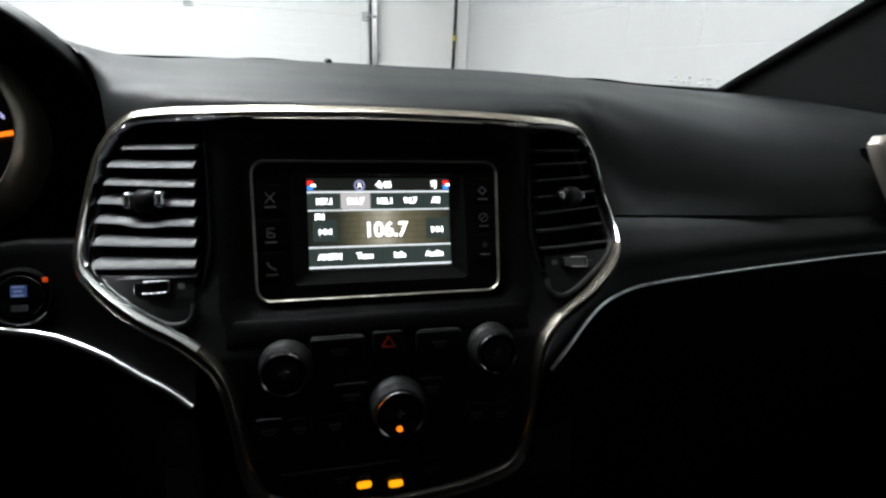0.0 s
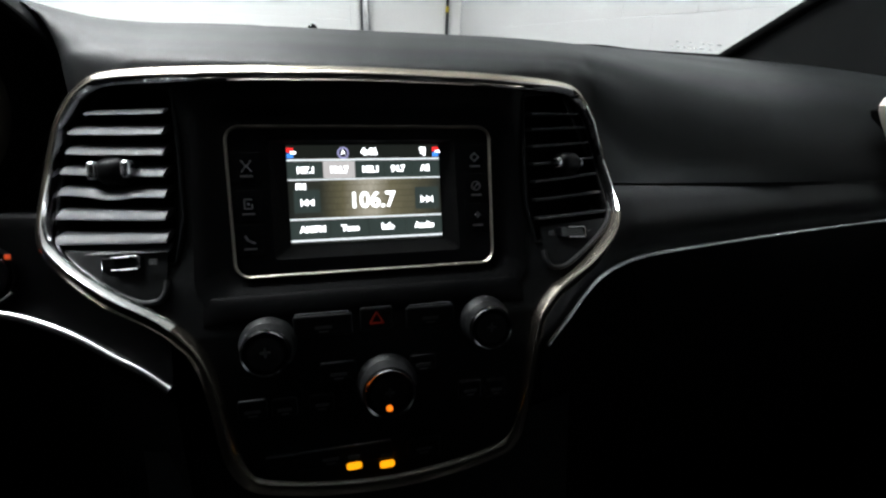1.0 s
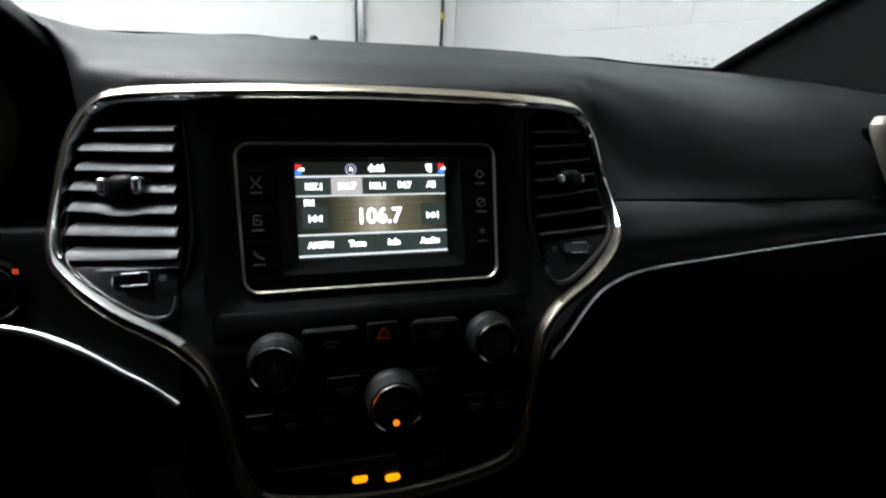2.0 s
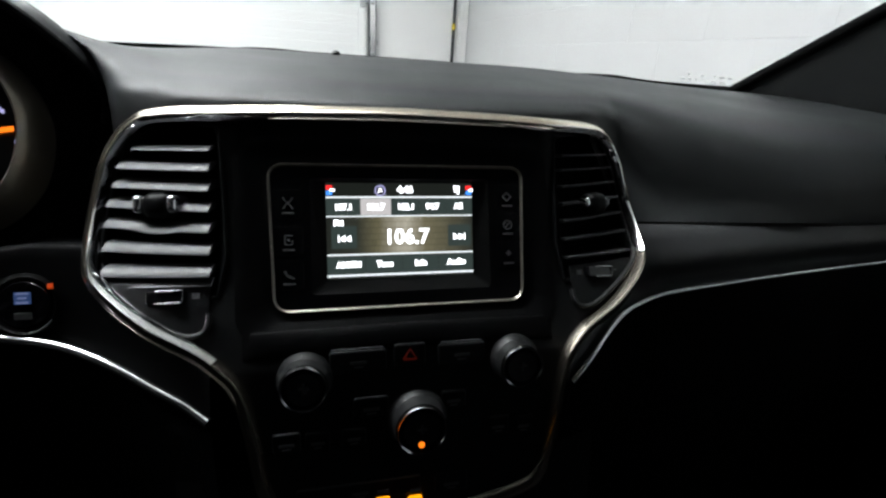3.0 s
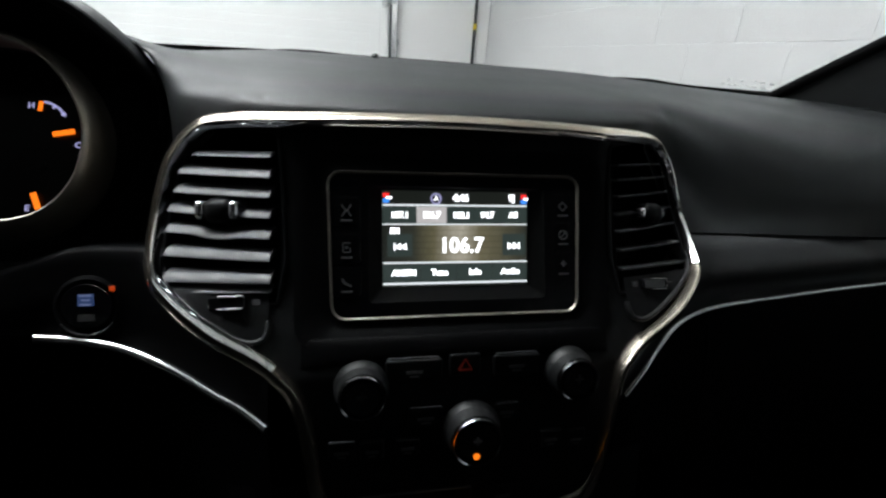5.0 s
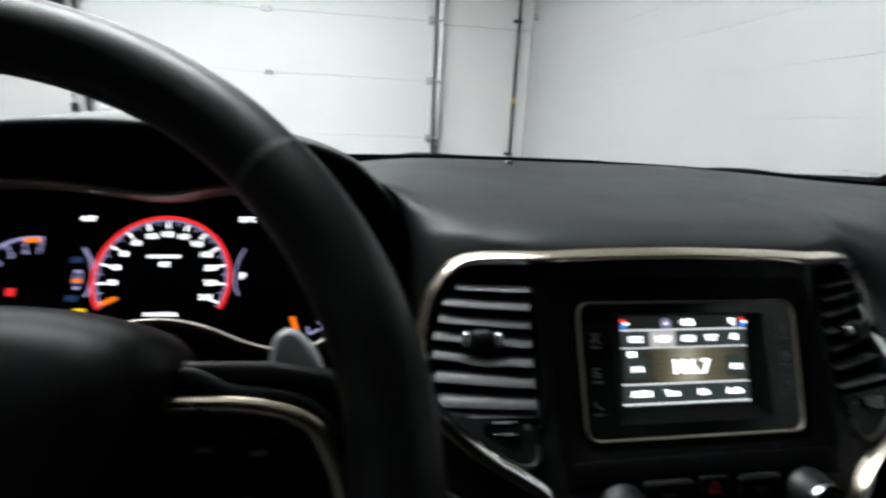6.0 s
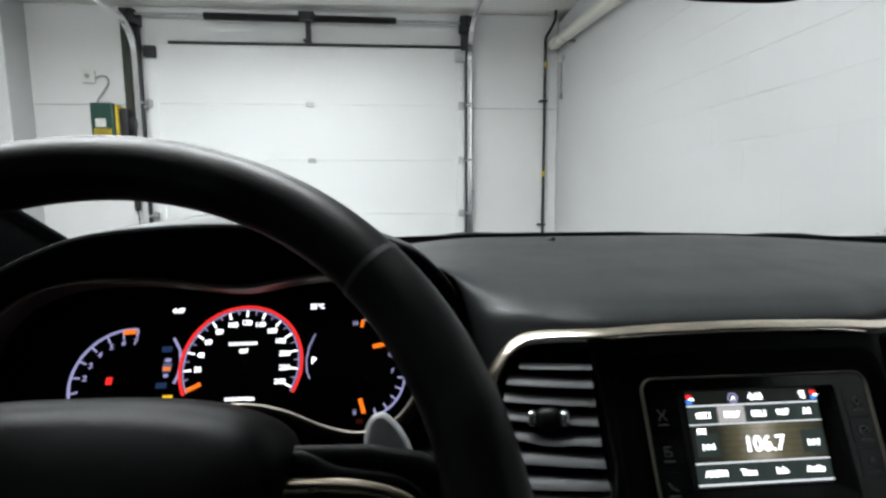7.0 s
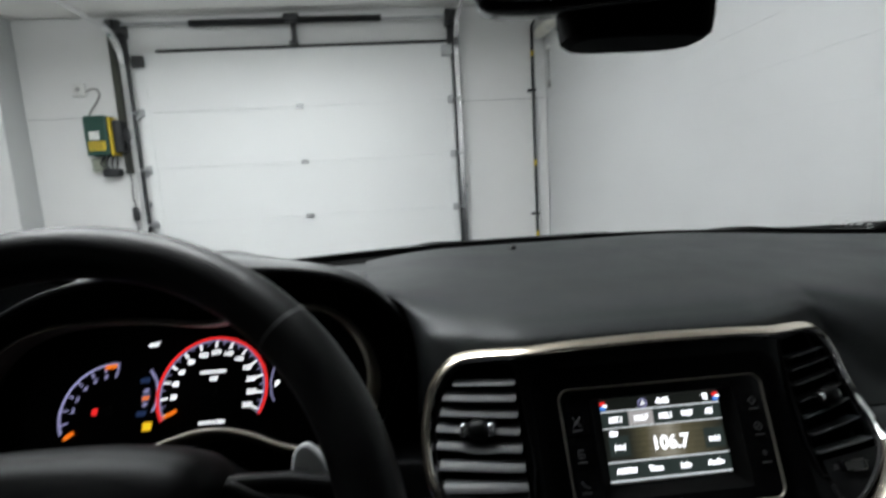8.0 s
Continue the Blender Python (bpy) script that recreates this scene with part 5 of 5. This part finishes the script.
bez = smooth_line([(*gauge_uv(x, z), 0) for x, z in BEZEL], 4, True)
# the bezel stands well in front of the instrument face, as a flared collar
COLLAR = 0.050
near = [Vector((0.141 + (p.x - 0.141) * 0.92, -0.0665 + (p.y + 0.0665) * 0.92, 0)) for p in bez]
ring = [GAUGE @ Vector((p.x, p.y, COLLAR)) for p in near]
collar_base = []
for i, p in enumerate(near):
    t = (near[(i + 1) % len(near)] - near[i - 1]).normalized()
    collar_base.append(GAUGE @ Vector((p.x + t.y * 0.0095, p.y - t.x * 0.0095, COLLAR - 0.028)))
# inside of the hood: from the lip to the bezel ring
order = []
for p in lip:
    q = min(collar_base, key=lambda r: (math.atan2(r.z - 1.15, r.x + 0.41) - math.atan2(p.z - 1.15, p.x + 0.41)) ** 2)
    order.append(q)
part("hood_inside", sheet([lip, [p.lerp(q, 0.33) + Vector((0, 0.004, 0)) for p, q in zip(lip, order)], [p.lerp(q, 0.7) for p, q in zip(lip, order)], order]), HOLLOW, cowl, "matte black inside of the hood")
part("hood_lip", tube(lip[16:-16], 0.0035, 8, normal=(0.01, 1, 0.02)), PANEL_BLACK, cowl)

cl = thing("instrument_cluster", (-0.41, 0.50, 1.09), "lit instrument cluster with a red-ringed speedometer", "instrument cluster")
part("cluster_face", slab([(p.x, p.y) for p in bez], 0.02, GAUGE), LENS_BLACK, cl, "black instrument face")
lip_back = [GAUGE @ Vector((p.x, p.y, COLLAR - 0.002)) for p in near]
wall = sheet([lip_back + lip_back[:1], [GAUGE @ Vector((p.x * 0.985, p.y * 0.985, 0.0)) for p in bez] + [GAUGE @ Vector((bez[0].x * 0.985, bez[0].y * 0.985, 0))]])
part("cluster_wall", wall, HOLLOW, cl)
part("cluster_bezel", sweep(ring, [(0.0100, -0.030), (0.0086, -0.018), (0.0052, -0.006), (0.0026, -0.0012), (0.0008, 0.0), (-0.0006, -0.0008), (-0.0008, -0.003), (0.0040, -0.030)], GAUGE.to_3x3() @ Vector((0, 0, 1)), True), BEZEL_METAL, cl, "dark bronze bezel")


SHIFT = {"u": 0.0}


def gm(u, v, lift=0.0008, turn=0.0):
    """A frame on the instrument face; the middle group stands a little to the driver's left."""
    return GAUGE @ pose(u + SHIFT["u"], v, lift, 0, 0, turn)


def dial(name, label, cx, cy):
    return part(name, lathe([(0.004, 0.0), (0.004, 0.001), (0.001, 0.0015)], gm(cx, cy, 0.0), 12), LENS_BLACK, cl, label)


def ticks(owner, cx, cy, r0, r1, angles, w, material, name="tick"):
    for a in angles:
        c, s = math.cos(radians(a)), math.sin(radians(a))
        part(name, strip([(cx + r0 * c, cy + r0 * s), (cx + r1 * c, cy + r1 * s)], w, gm(0, 0), 0.0004), material, owner, "", smooth=False)


SHIFT["u"] = -0.006
speedo = dial("speedometer", "red-ringed speedometer", 0.0, 0.0)
part("red_ring", strip(arc(0, 0, 0.0535, 208, -29, 64), 0.0025, gm(0, 0), 0.0006), RED_LIT, speedo, "lit red ring", smooth=False)
part("scale_band", strip(arc(0, 0, 0.0508, 208, -29, 64), 0.0011, gm(0, 0), 0.0005), LILAC_LIT, speedo, "pale lilac scale line", smooth=False)
step = (204 + 25) / 24
angles = [204 - step * k for k in range(25)]
ticks(speedo, 0, 0, 0.0438, 0.0500, angles[::2], 0.0013, WHITE_LIT)
ticks(speedo, 0, 0, 0.0465, 0.0500, angles[1::2], 0.0009, LILAC_LIT)
for k in range(13):
    a = radians(angles[2 * k])
    if k == 0:
        continue
    part("numeral", words(str(20 * k), 0.0064, gm(0.0385 * math.cos(a), 0.0385 * math.sin(a)), 0.0002, 0.00010), WHITE_LIT, speedo, "white lit numeral", smooth=False)
part("needle", strip([(0.0370 * math.cos(radians(206)), 0.0370 * math.sin(radians(206))), (0.0500 * math.cos(radians(206)), 0.0500 * math.sin(radians(206)))], 0.0032, gm(0, 0, 0.002), 0.0012), ORANGE_LIT, speedo, "lit orange needle", smooth=False)
part("display_text", words("Off", 0.0056, gm(0.0, 0.0120), 0.0002, 0.0001), WHITE_LIT, speedo, "white lit text", smooth=False)
for v, x0, count in ((0.0190, -0.013, 10), (-0.0300, -0.011, 7)):
    for k in range(count):
        part("display_bar", strip([(x0 + 0.0026 * k, v), (x0 + 0.0026 * k + 0.0012, v)], 0.0028, gm(0, 0), 0.0004), WHITE_LIT, speedo, "white lit display bar", smooth=False)
part("display_text", words("km", 0.0056, gm(0.0105, -0.0300), 0.0002, 0.0001), WHITE_LIT, speedo, smooth=False)

SHIFT["u"] = -0.001
tc = (-0.105, -0.010)
tacho = dial("tachometer", "tachometer with a lilac scale", *tc)
part("scale_band", strip(arc(tc[0], tc[1], 0.0450, 205, 84, 40), 0.0022, gm(0, 0), 0.0006), LILAC_LIT, tacho, "pale lilac scale line", smooth=False)
part("redline", strip(arc(tc[0], tc[1], 0.0428, 101, 86, 8), 0.0040, gm(0, 0, 0.001), 0.0006), ORANGE_LIT, tacho, "orange end of the scale", smooth=False)
ta = [212, 194, 176, 157, 138, 119, 101, 84]
ticks(tacho, *tc, 0.0375, 0.0440, ta, 0.0016, LILAC_LIT)
for k in range(2, 8):
    a = radians(ta[k])
    part("numeral", words(str(k), 0.0070, gm(tc[0] + 0.0335 * math.cos(a), tc[1] + 0.0335 * math.sin(a)), 0.0002, 0.0002), LILAC_LIT, tacho, "lilac lit numeral", smooth=False)
part("needle", strip([(tc[0] + 0.034 * math.cos(radians(213)), tc[1] + 0.034 * math.sin(radians(213))), (tc[0] + 0.043 * math.cos(radians(213)), tc[1] + 0.043 * math.sin(radians(213)))], 0.0036, gm(0, 0, 0.002), 0.0012), ORANGE_LIT, tacho, "lit orange needle", smooth=False)
part("warning_lamp", rbox(0.0050, 0.0062, 0.0006, gm(-0.1175, -0.0105), 0.0002), RED_LIT, tacho, "red warning lamp")

SHIFT["u"] = -0.003
fc = (0.107, -0.013)
fuel = dial("fuel_gauge", "fuel and temperature gauge", *fc)
part("scale_band", strip(arc(*fc, 0.0375, -4, -74, 30), 0.0018, gm(0, 0), 0.0006), LILAC_LIT, fuel, "pale lilac scale line", smooth=False)
part("scale_band", strip([(0.1070, 0.0385), (0.1125, 0.0370), (0.1175, 0.0335), (0.1220, 0.0275)], 0.0016, gm(0, 0), 0.0006), LILAC_LIT, fuel, "pale lilac scale line", smooth=False)
ticks(fuel, *fc, 0.0310, 0.0368, [-6, -22, -38, -55, -72], 0.0016, LILAC_LIT)
ticks(fuel, 0.100, 0.012, 0.0250, 0.0285, [40, 58], 0.0016, LILAC_LIT)
part("hot_mark", strip([(0.1045, 0.0310), (0.1055, 0.0385)], 0.0028, gm(0, 0, 0.001), 0.0005), ORANGE_LIT, fuel, "orange mark", smooth=False)
for txt, u, v in (("H", 0.0985, 0.0350), ("C", 0.1315, 0.0045), ("F", 0.1335, -0.0105), ("E", 0.0995, -0.0455)):
    part("letter", words(txt, 0.0064, gm(u, v), 0.0002, 0.0001), LILAC_LIT, fuel, "pale lilac lit letter", smooth=False)
for p, q in (((0.1150, 0.0122), (0.1295, 0.0150)), ((0.1040, -0.0340), (0.1080, -0.0465))):
    part("needle", strip([p, q], 0.0036, gm(0, 0, 0.002), 0.0012), ORANGE_LIT, fuel, "lit orange needle", smooth=False)
part("low_lamp", rbox(0.006, 0.004, 0.0006, gm(0.104, -0.0530), 0.0002), RED_DIM, fuel, "dim red lamp")

SHIFT["u"] = -0.007
part("clock", words("4:47", 0.0064, gm(-0.062, 0.0515), 0.0002, 0.0001), WHITE_LIT, cl, "white lit clock", smooth=False)
part("thermometer", words("22°C", 0.0064, gm(0.066, 0.0525), 0.0002, 0.0001), WHITE_LIT, cl, "white lit temperature", smooth=False)
part("gear_letter", words("P", 0.0080, gm(0.0650, 0.0015), 0.0002, 0.0002), WHITE_LIT, cl, "white lit gear letter", smooth=False)
part("side_arc", strip([(0.0655, 0.026), (0.0605, 0.015), (0.0585, 0.003), (0.0595, -0.008), (0.0625, -0.015)], 0.0012, gm(0, 0), 0.0005), LILAC_LIT, cl, "lilac arc line", smooth=False)
SHIFT["u"] = -0.001
part("side_arc", strip([(-0.0680, 0.026), (-0.0610, 0.015), (-0.0585, 0.003), (-0.0595, -0.008), (-0.0620, -0.015)], 0.0022, gm(0, 0), 0.0005), LILAC_LIT, cl, "lilac arc line", smooth=False)
b = bmesh.new()
for v, w in ((0.006, 0.005), (-0.0075, 0.004)):
    strip([(-0.070 - w / 2, v), (-0.070 + w / 2, v)], 0.003, gm(0, 0), 0.0004, bm=b)
part("assist_symbol", b, LILAC_LIT, cl, smooth=False)
part("assist_symbol", rbox(0.0075, 0.0080, 0.0006, gm(-0.0700, -0.0005), 0.0003), LILAC_DIM, cl, "pale lilac car symbol")
part("assist_symbol", rbox(0.0070, 0.0036, 0.0007, gm(-0.0700, -0.0015), 0.0003), ORANGE_LIT, cl, "orange symbol")
for v in (0.016, -0.016):
    part("assist_symbol", rbox(0.009, 0.005, 0.0005, gm(-0.0725, v), 0.0002), BLUE_DIM, cl, "blue dim symbol")
part("warning_lamp", rbox(0.0085, 0.0080, 0.0006, gm(-0.0655, -0.0285), 0.0003), YELLOW_LIT, cl, "yellow warning lamp")

# ---------------------------------------------------------------- steering wheel
WHEEL = facing(-0.414, 0.227, 1.145, 28.8)
sw = thing("steering_wheel", (-0.414, 0.26, 1.13), "black leather car steering wheel with grey shift paddle", "steering wheel")
R0 = 0.181


def rim_section(a):
    """Thicker at the grips."""
    g = abs(math.cos(a)) ** 3
    return 0.0157 + 0.0012 * g, 0.0163 + 0.0006 * g


def rim_piece(a0, a1, scale=1.0):
    rows = []
    n = 40
    for i in range(n + 1):
        a = radians(a0 + (a1 - a0) * i / n)
        ra, rb = rim_section(a)
        row = []
        for j in range(21):
            v = 2 * math.pi * j / 20
            rad = R0 - 0.4 * (ra - 0.0162) + ra * scale * math.cos(v)
            row.append(WHEEL @ Vector((rad * math.cos(a), rad * math.sin(a), rb * scale * math.sin(v))))
        rows.append(row)
    return sheet(rows)


part("rim_top", rim_piece(44.0, 136.0), LEATHER, sw, "black leather rim")
part("rim_grip", rim_piece(-40.0, 43.2, 1.025), LEATHER, sw, "thicker black leather grip")
part("rim_grip", rim_piece(136.8, 220.0, 1.025), LEATHER, sw, "thicker black leather grip")
part("rim_bottom", rim_piece(220.8, 319.2), LEATHER, sw, "black leather rim")
for a in (43.6, 136.4):
    part("rim_joint", rim_piece(a - 0.45, a + 0.45, 1.035), JOINT_GREY, sw, "raised grey joint seam")
hub = []
for lev, k in ((-0.045, 1.02), (-0.020, 1.03), (-0.004, 1.0), (0.004, 0.95), (0.010, 0.84), (0.013, 0.6), (0.014, 0.25), (0.014, 0.02)):
    out = smooth_line([(0.0, 0.072), (0.05, 0.070), (0.082, 0.062), (0.094, 0.046), (0.087, 0.01), (0.078, -0.04), (0.05, -0.075), (0, -0.085), (-0.05, -0.075), (-0.078, -0.04), (-0.087, 0.01), (-0.094, 0.046), (-0.082, 0.062), (-0.05, 0.070)], 4, True)
    hub.append([WHEEL @ Vector((p.x * k, p.y * k, lev + 0.004)) for p in out + out[:1]])
part("airbag_cover", sheet(hub), HUB_BLACK, sw, "black padded airbag cover")
part("emblem", lathe([(0.026, 0.0), (0.026, 0.003), (0.022, 0.004), (0.02, 0.003), (0.001, 0.003)], WHEEL @ pose(0, -0.010, 0.016), 36), SATIN_BLACK, sw, "plain round emblem disc")
for s in (1, -1):
    # the spokes lie deeper than the rim
    SPOKE = WHEEL @ Matrix.Translation((s * -0.0135, -0.0057, -0.020)) @ Matrix.Diagonal((1.098, 1.098, 1.0, 1))
    pod = smooth_line([(0.094, 0.044), (0.120, 0.043), (0.147, 0.037), (0.160, 0.019), (0.166, -0.01), (0.158, -0.037), (0.12, -0.047), (0.09, -0.04)], 5, True)
    pts = [(s * p.x, p.y) for p in pod]
    part("spoke", slab(pts, 0.03, SPOKE @ pose(0, 0, 0.003), 0.004, seg=3), SATIN_BLACK, sw, "satin black spoke")
    trim = smooth_line([(s * 0.086, 0.0365, 0), (s * 0.108, 0.0362, 0), (s * 0.128, 0.0346, 0), (s * 0.145, 0.0290, 0), (s * 0.154, 0.0170, 0), (s * 0.159, 0.0, 0), (s * 0.157, -0.02, 0)], 6)
    part("spoke_trim", sweep([SPOKE @ Vector((p.x, p.y, 0.003)) for p in trim], dome_section(0.0080, 0.0034, 6), WHEEL.to_3x3() @ Vector((0, 0, 1))), CHAMPAGNE, sw, "champagne spoke trim")
    for u, v in ((0.112, 0.022), (0.130, 0.020), (0.106, 0.002), (0.124, 0.000), (0.140, 0.002), (0.115, -0.02)):
        key = part("spoke_button", slab(round_rect(-0.0075, -0.006, 0.0075, 0.006, 0.002), 0.003, SPOKE @ pose(s * u, v, 0.0055), 0.001), SHADED_BLACK, sw, "black spoke button")
        part("button_symbol", rbox(0.005, 0.0018, 0.0005, SPOKE @ pose(s * u, v, 0.0057), 0), DIM_PRINT, key, "dim grey symbol")
    part("spoke_arm", slab([(s * 0.1605, 0.034), (s * 0.177, 0.030), (s * 0.177, -0.03), (s * 0.1625, -0.03)], 0.022, WHEEL @ pose(0, 0, -0.008), 0.004, seg=3), LEATHER, sw, "leather covered spoke end")
    part("spoke_top", slab([(s * 0.094, 0.052), (s * 0.130, 0.051), (s * 0.152, 0.047), (s * 0.166, 0.040), (s * 0.168, 0.020), (s * 0.156, 0.024), (s * 0.140, 0.0365), (s * 0.094, 0.042)], 0.025, SPOKE @ pose(0, 0, -0.002), 0.005, seg=3), SATIN_BLACK, sw)
    pad = smooth_line([(0.124, 0.030), (0.1235, 0.060), (0.126, 0.073), (0.134, 0.076), (0.144, 0.066), (0.149, 0.052), (0.150, 0.030)], 4, True)
    part("shift_paddle", slab([(s * p.x, p.y - 0.012) for p in pad], 0.006, WHEEL @ pose(s * 0.001, 0.001, -0.054, 8), 0.0025, seg=3), GREY_PADDLE, sw, "grey shift paddle")
col = thing("steering_column", (-0.414, 0.36, 1.05), "black plastic steering column shroud", "steering column")
part("shroud", lathe([(0.055, -0.02), (0.060, -0.05), (0.066, -0.10), (0.070, -0.16), (0.072, -0.24)], WHEEL @ pose(0, -0.005, 0), 32), PANEL_BLACK, col)
part("stalk", tube(smooth_line([WHEEL @ Vector(p) for p in ((-0.05, 0.0, -0.07), (-0.12, 0.015, -0.065), (-0.17, 0.03, -0.06))], 5), 0.008, 12), SATIN_BLACK, col, "black column stalk")

# ---------------------------------------------------------------- courses of the painted block walls
random.seed(11)


def course(lo, hi, owner, name="block_course"):
    part(name, box(lo, hi, 0.0022 if name == "block_course" else 0.0005, 2 if name == "block_course" else 1), DIM_WALL_PAINT if owner is wall_right else WALL_PAINT, owner)


for k in range(-6, 9):
    z0 = JOINT0 + COURSE * k
    z1 = z0 + COURSE
    a, b2 = max(0.0, z0) + 0.0018, min(2.955, z1) - 0.0018
    if b2 - a < 0.02:
        continue
    course((WALL_X + random.uniform(-0.0006, 0.0006), -5.98, a), (WALL_X + 0.019, 0.705, b2), wall_right)
    # single blocks, half a block over from course to course, along the stretch in front of the car
    y = 0.705 + (0.235 if k % 2 else 0.0)
    if k % 2:
        course((WALL_X, 0.706, a), (WALL_X + 0.019, y - 0.0005, b2), wall_right)
    while y < 4.76:
        course((WALL_X + random.uniform(-0.0002, 0.0002), y + 0.0001, a - 0.0004), (WALL_X + 0.019, min(4.765, y + 0.4699), b2 + 0.0004), wall_right, "block")
        y += 0.47
for a, b2 in ((0.001, 2.1455), (2.1525, 3.028)):
    course((PIER_X + 0.007, 4.772, a), (-2.60, 4.80, b2), wall_front)
    course((0.335, 4.772, a - 0.008 if a > 1 else a), (WALL_X - 0.002, 4.80, b2 - 0.008), wall_front)
part("joint_line", box((PIER_X + 0.012, 4.7735, 2.1462), (-2.82, 4.777, 2.1520), 0.001), LABEL_PRINT, wall_front, "grey joint line")
part("joint_line", box((0.42, 4.7735, 2.1380), (WALL_X - 0.01, 4.777, 2.1440), 0.001), LABEL_PRINT, wall_front, "grey joint line")
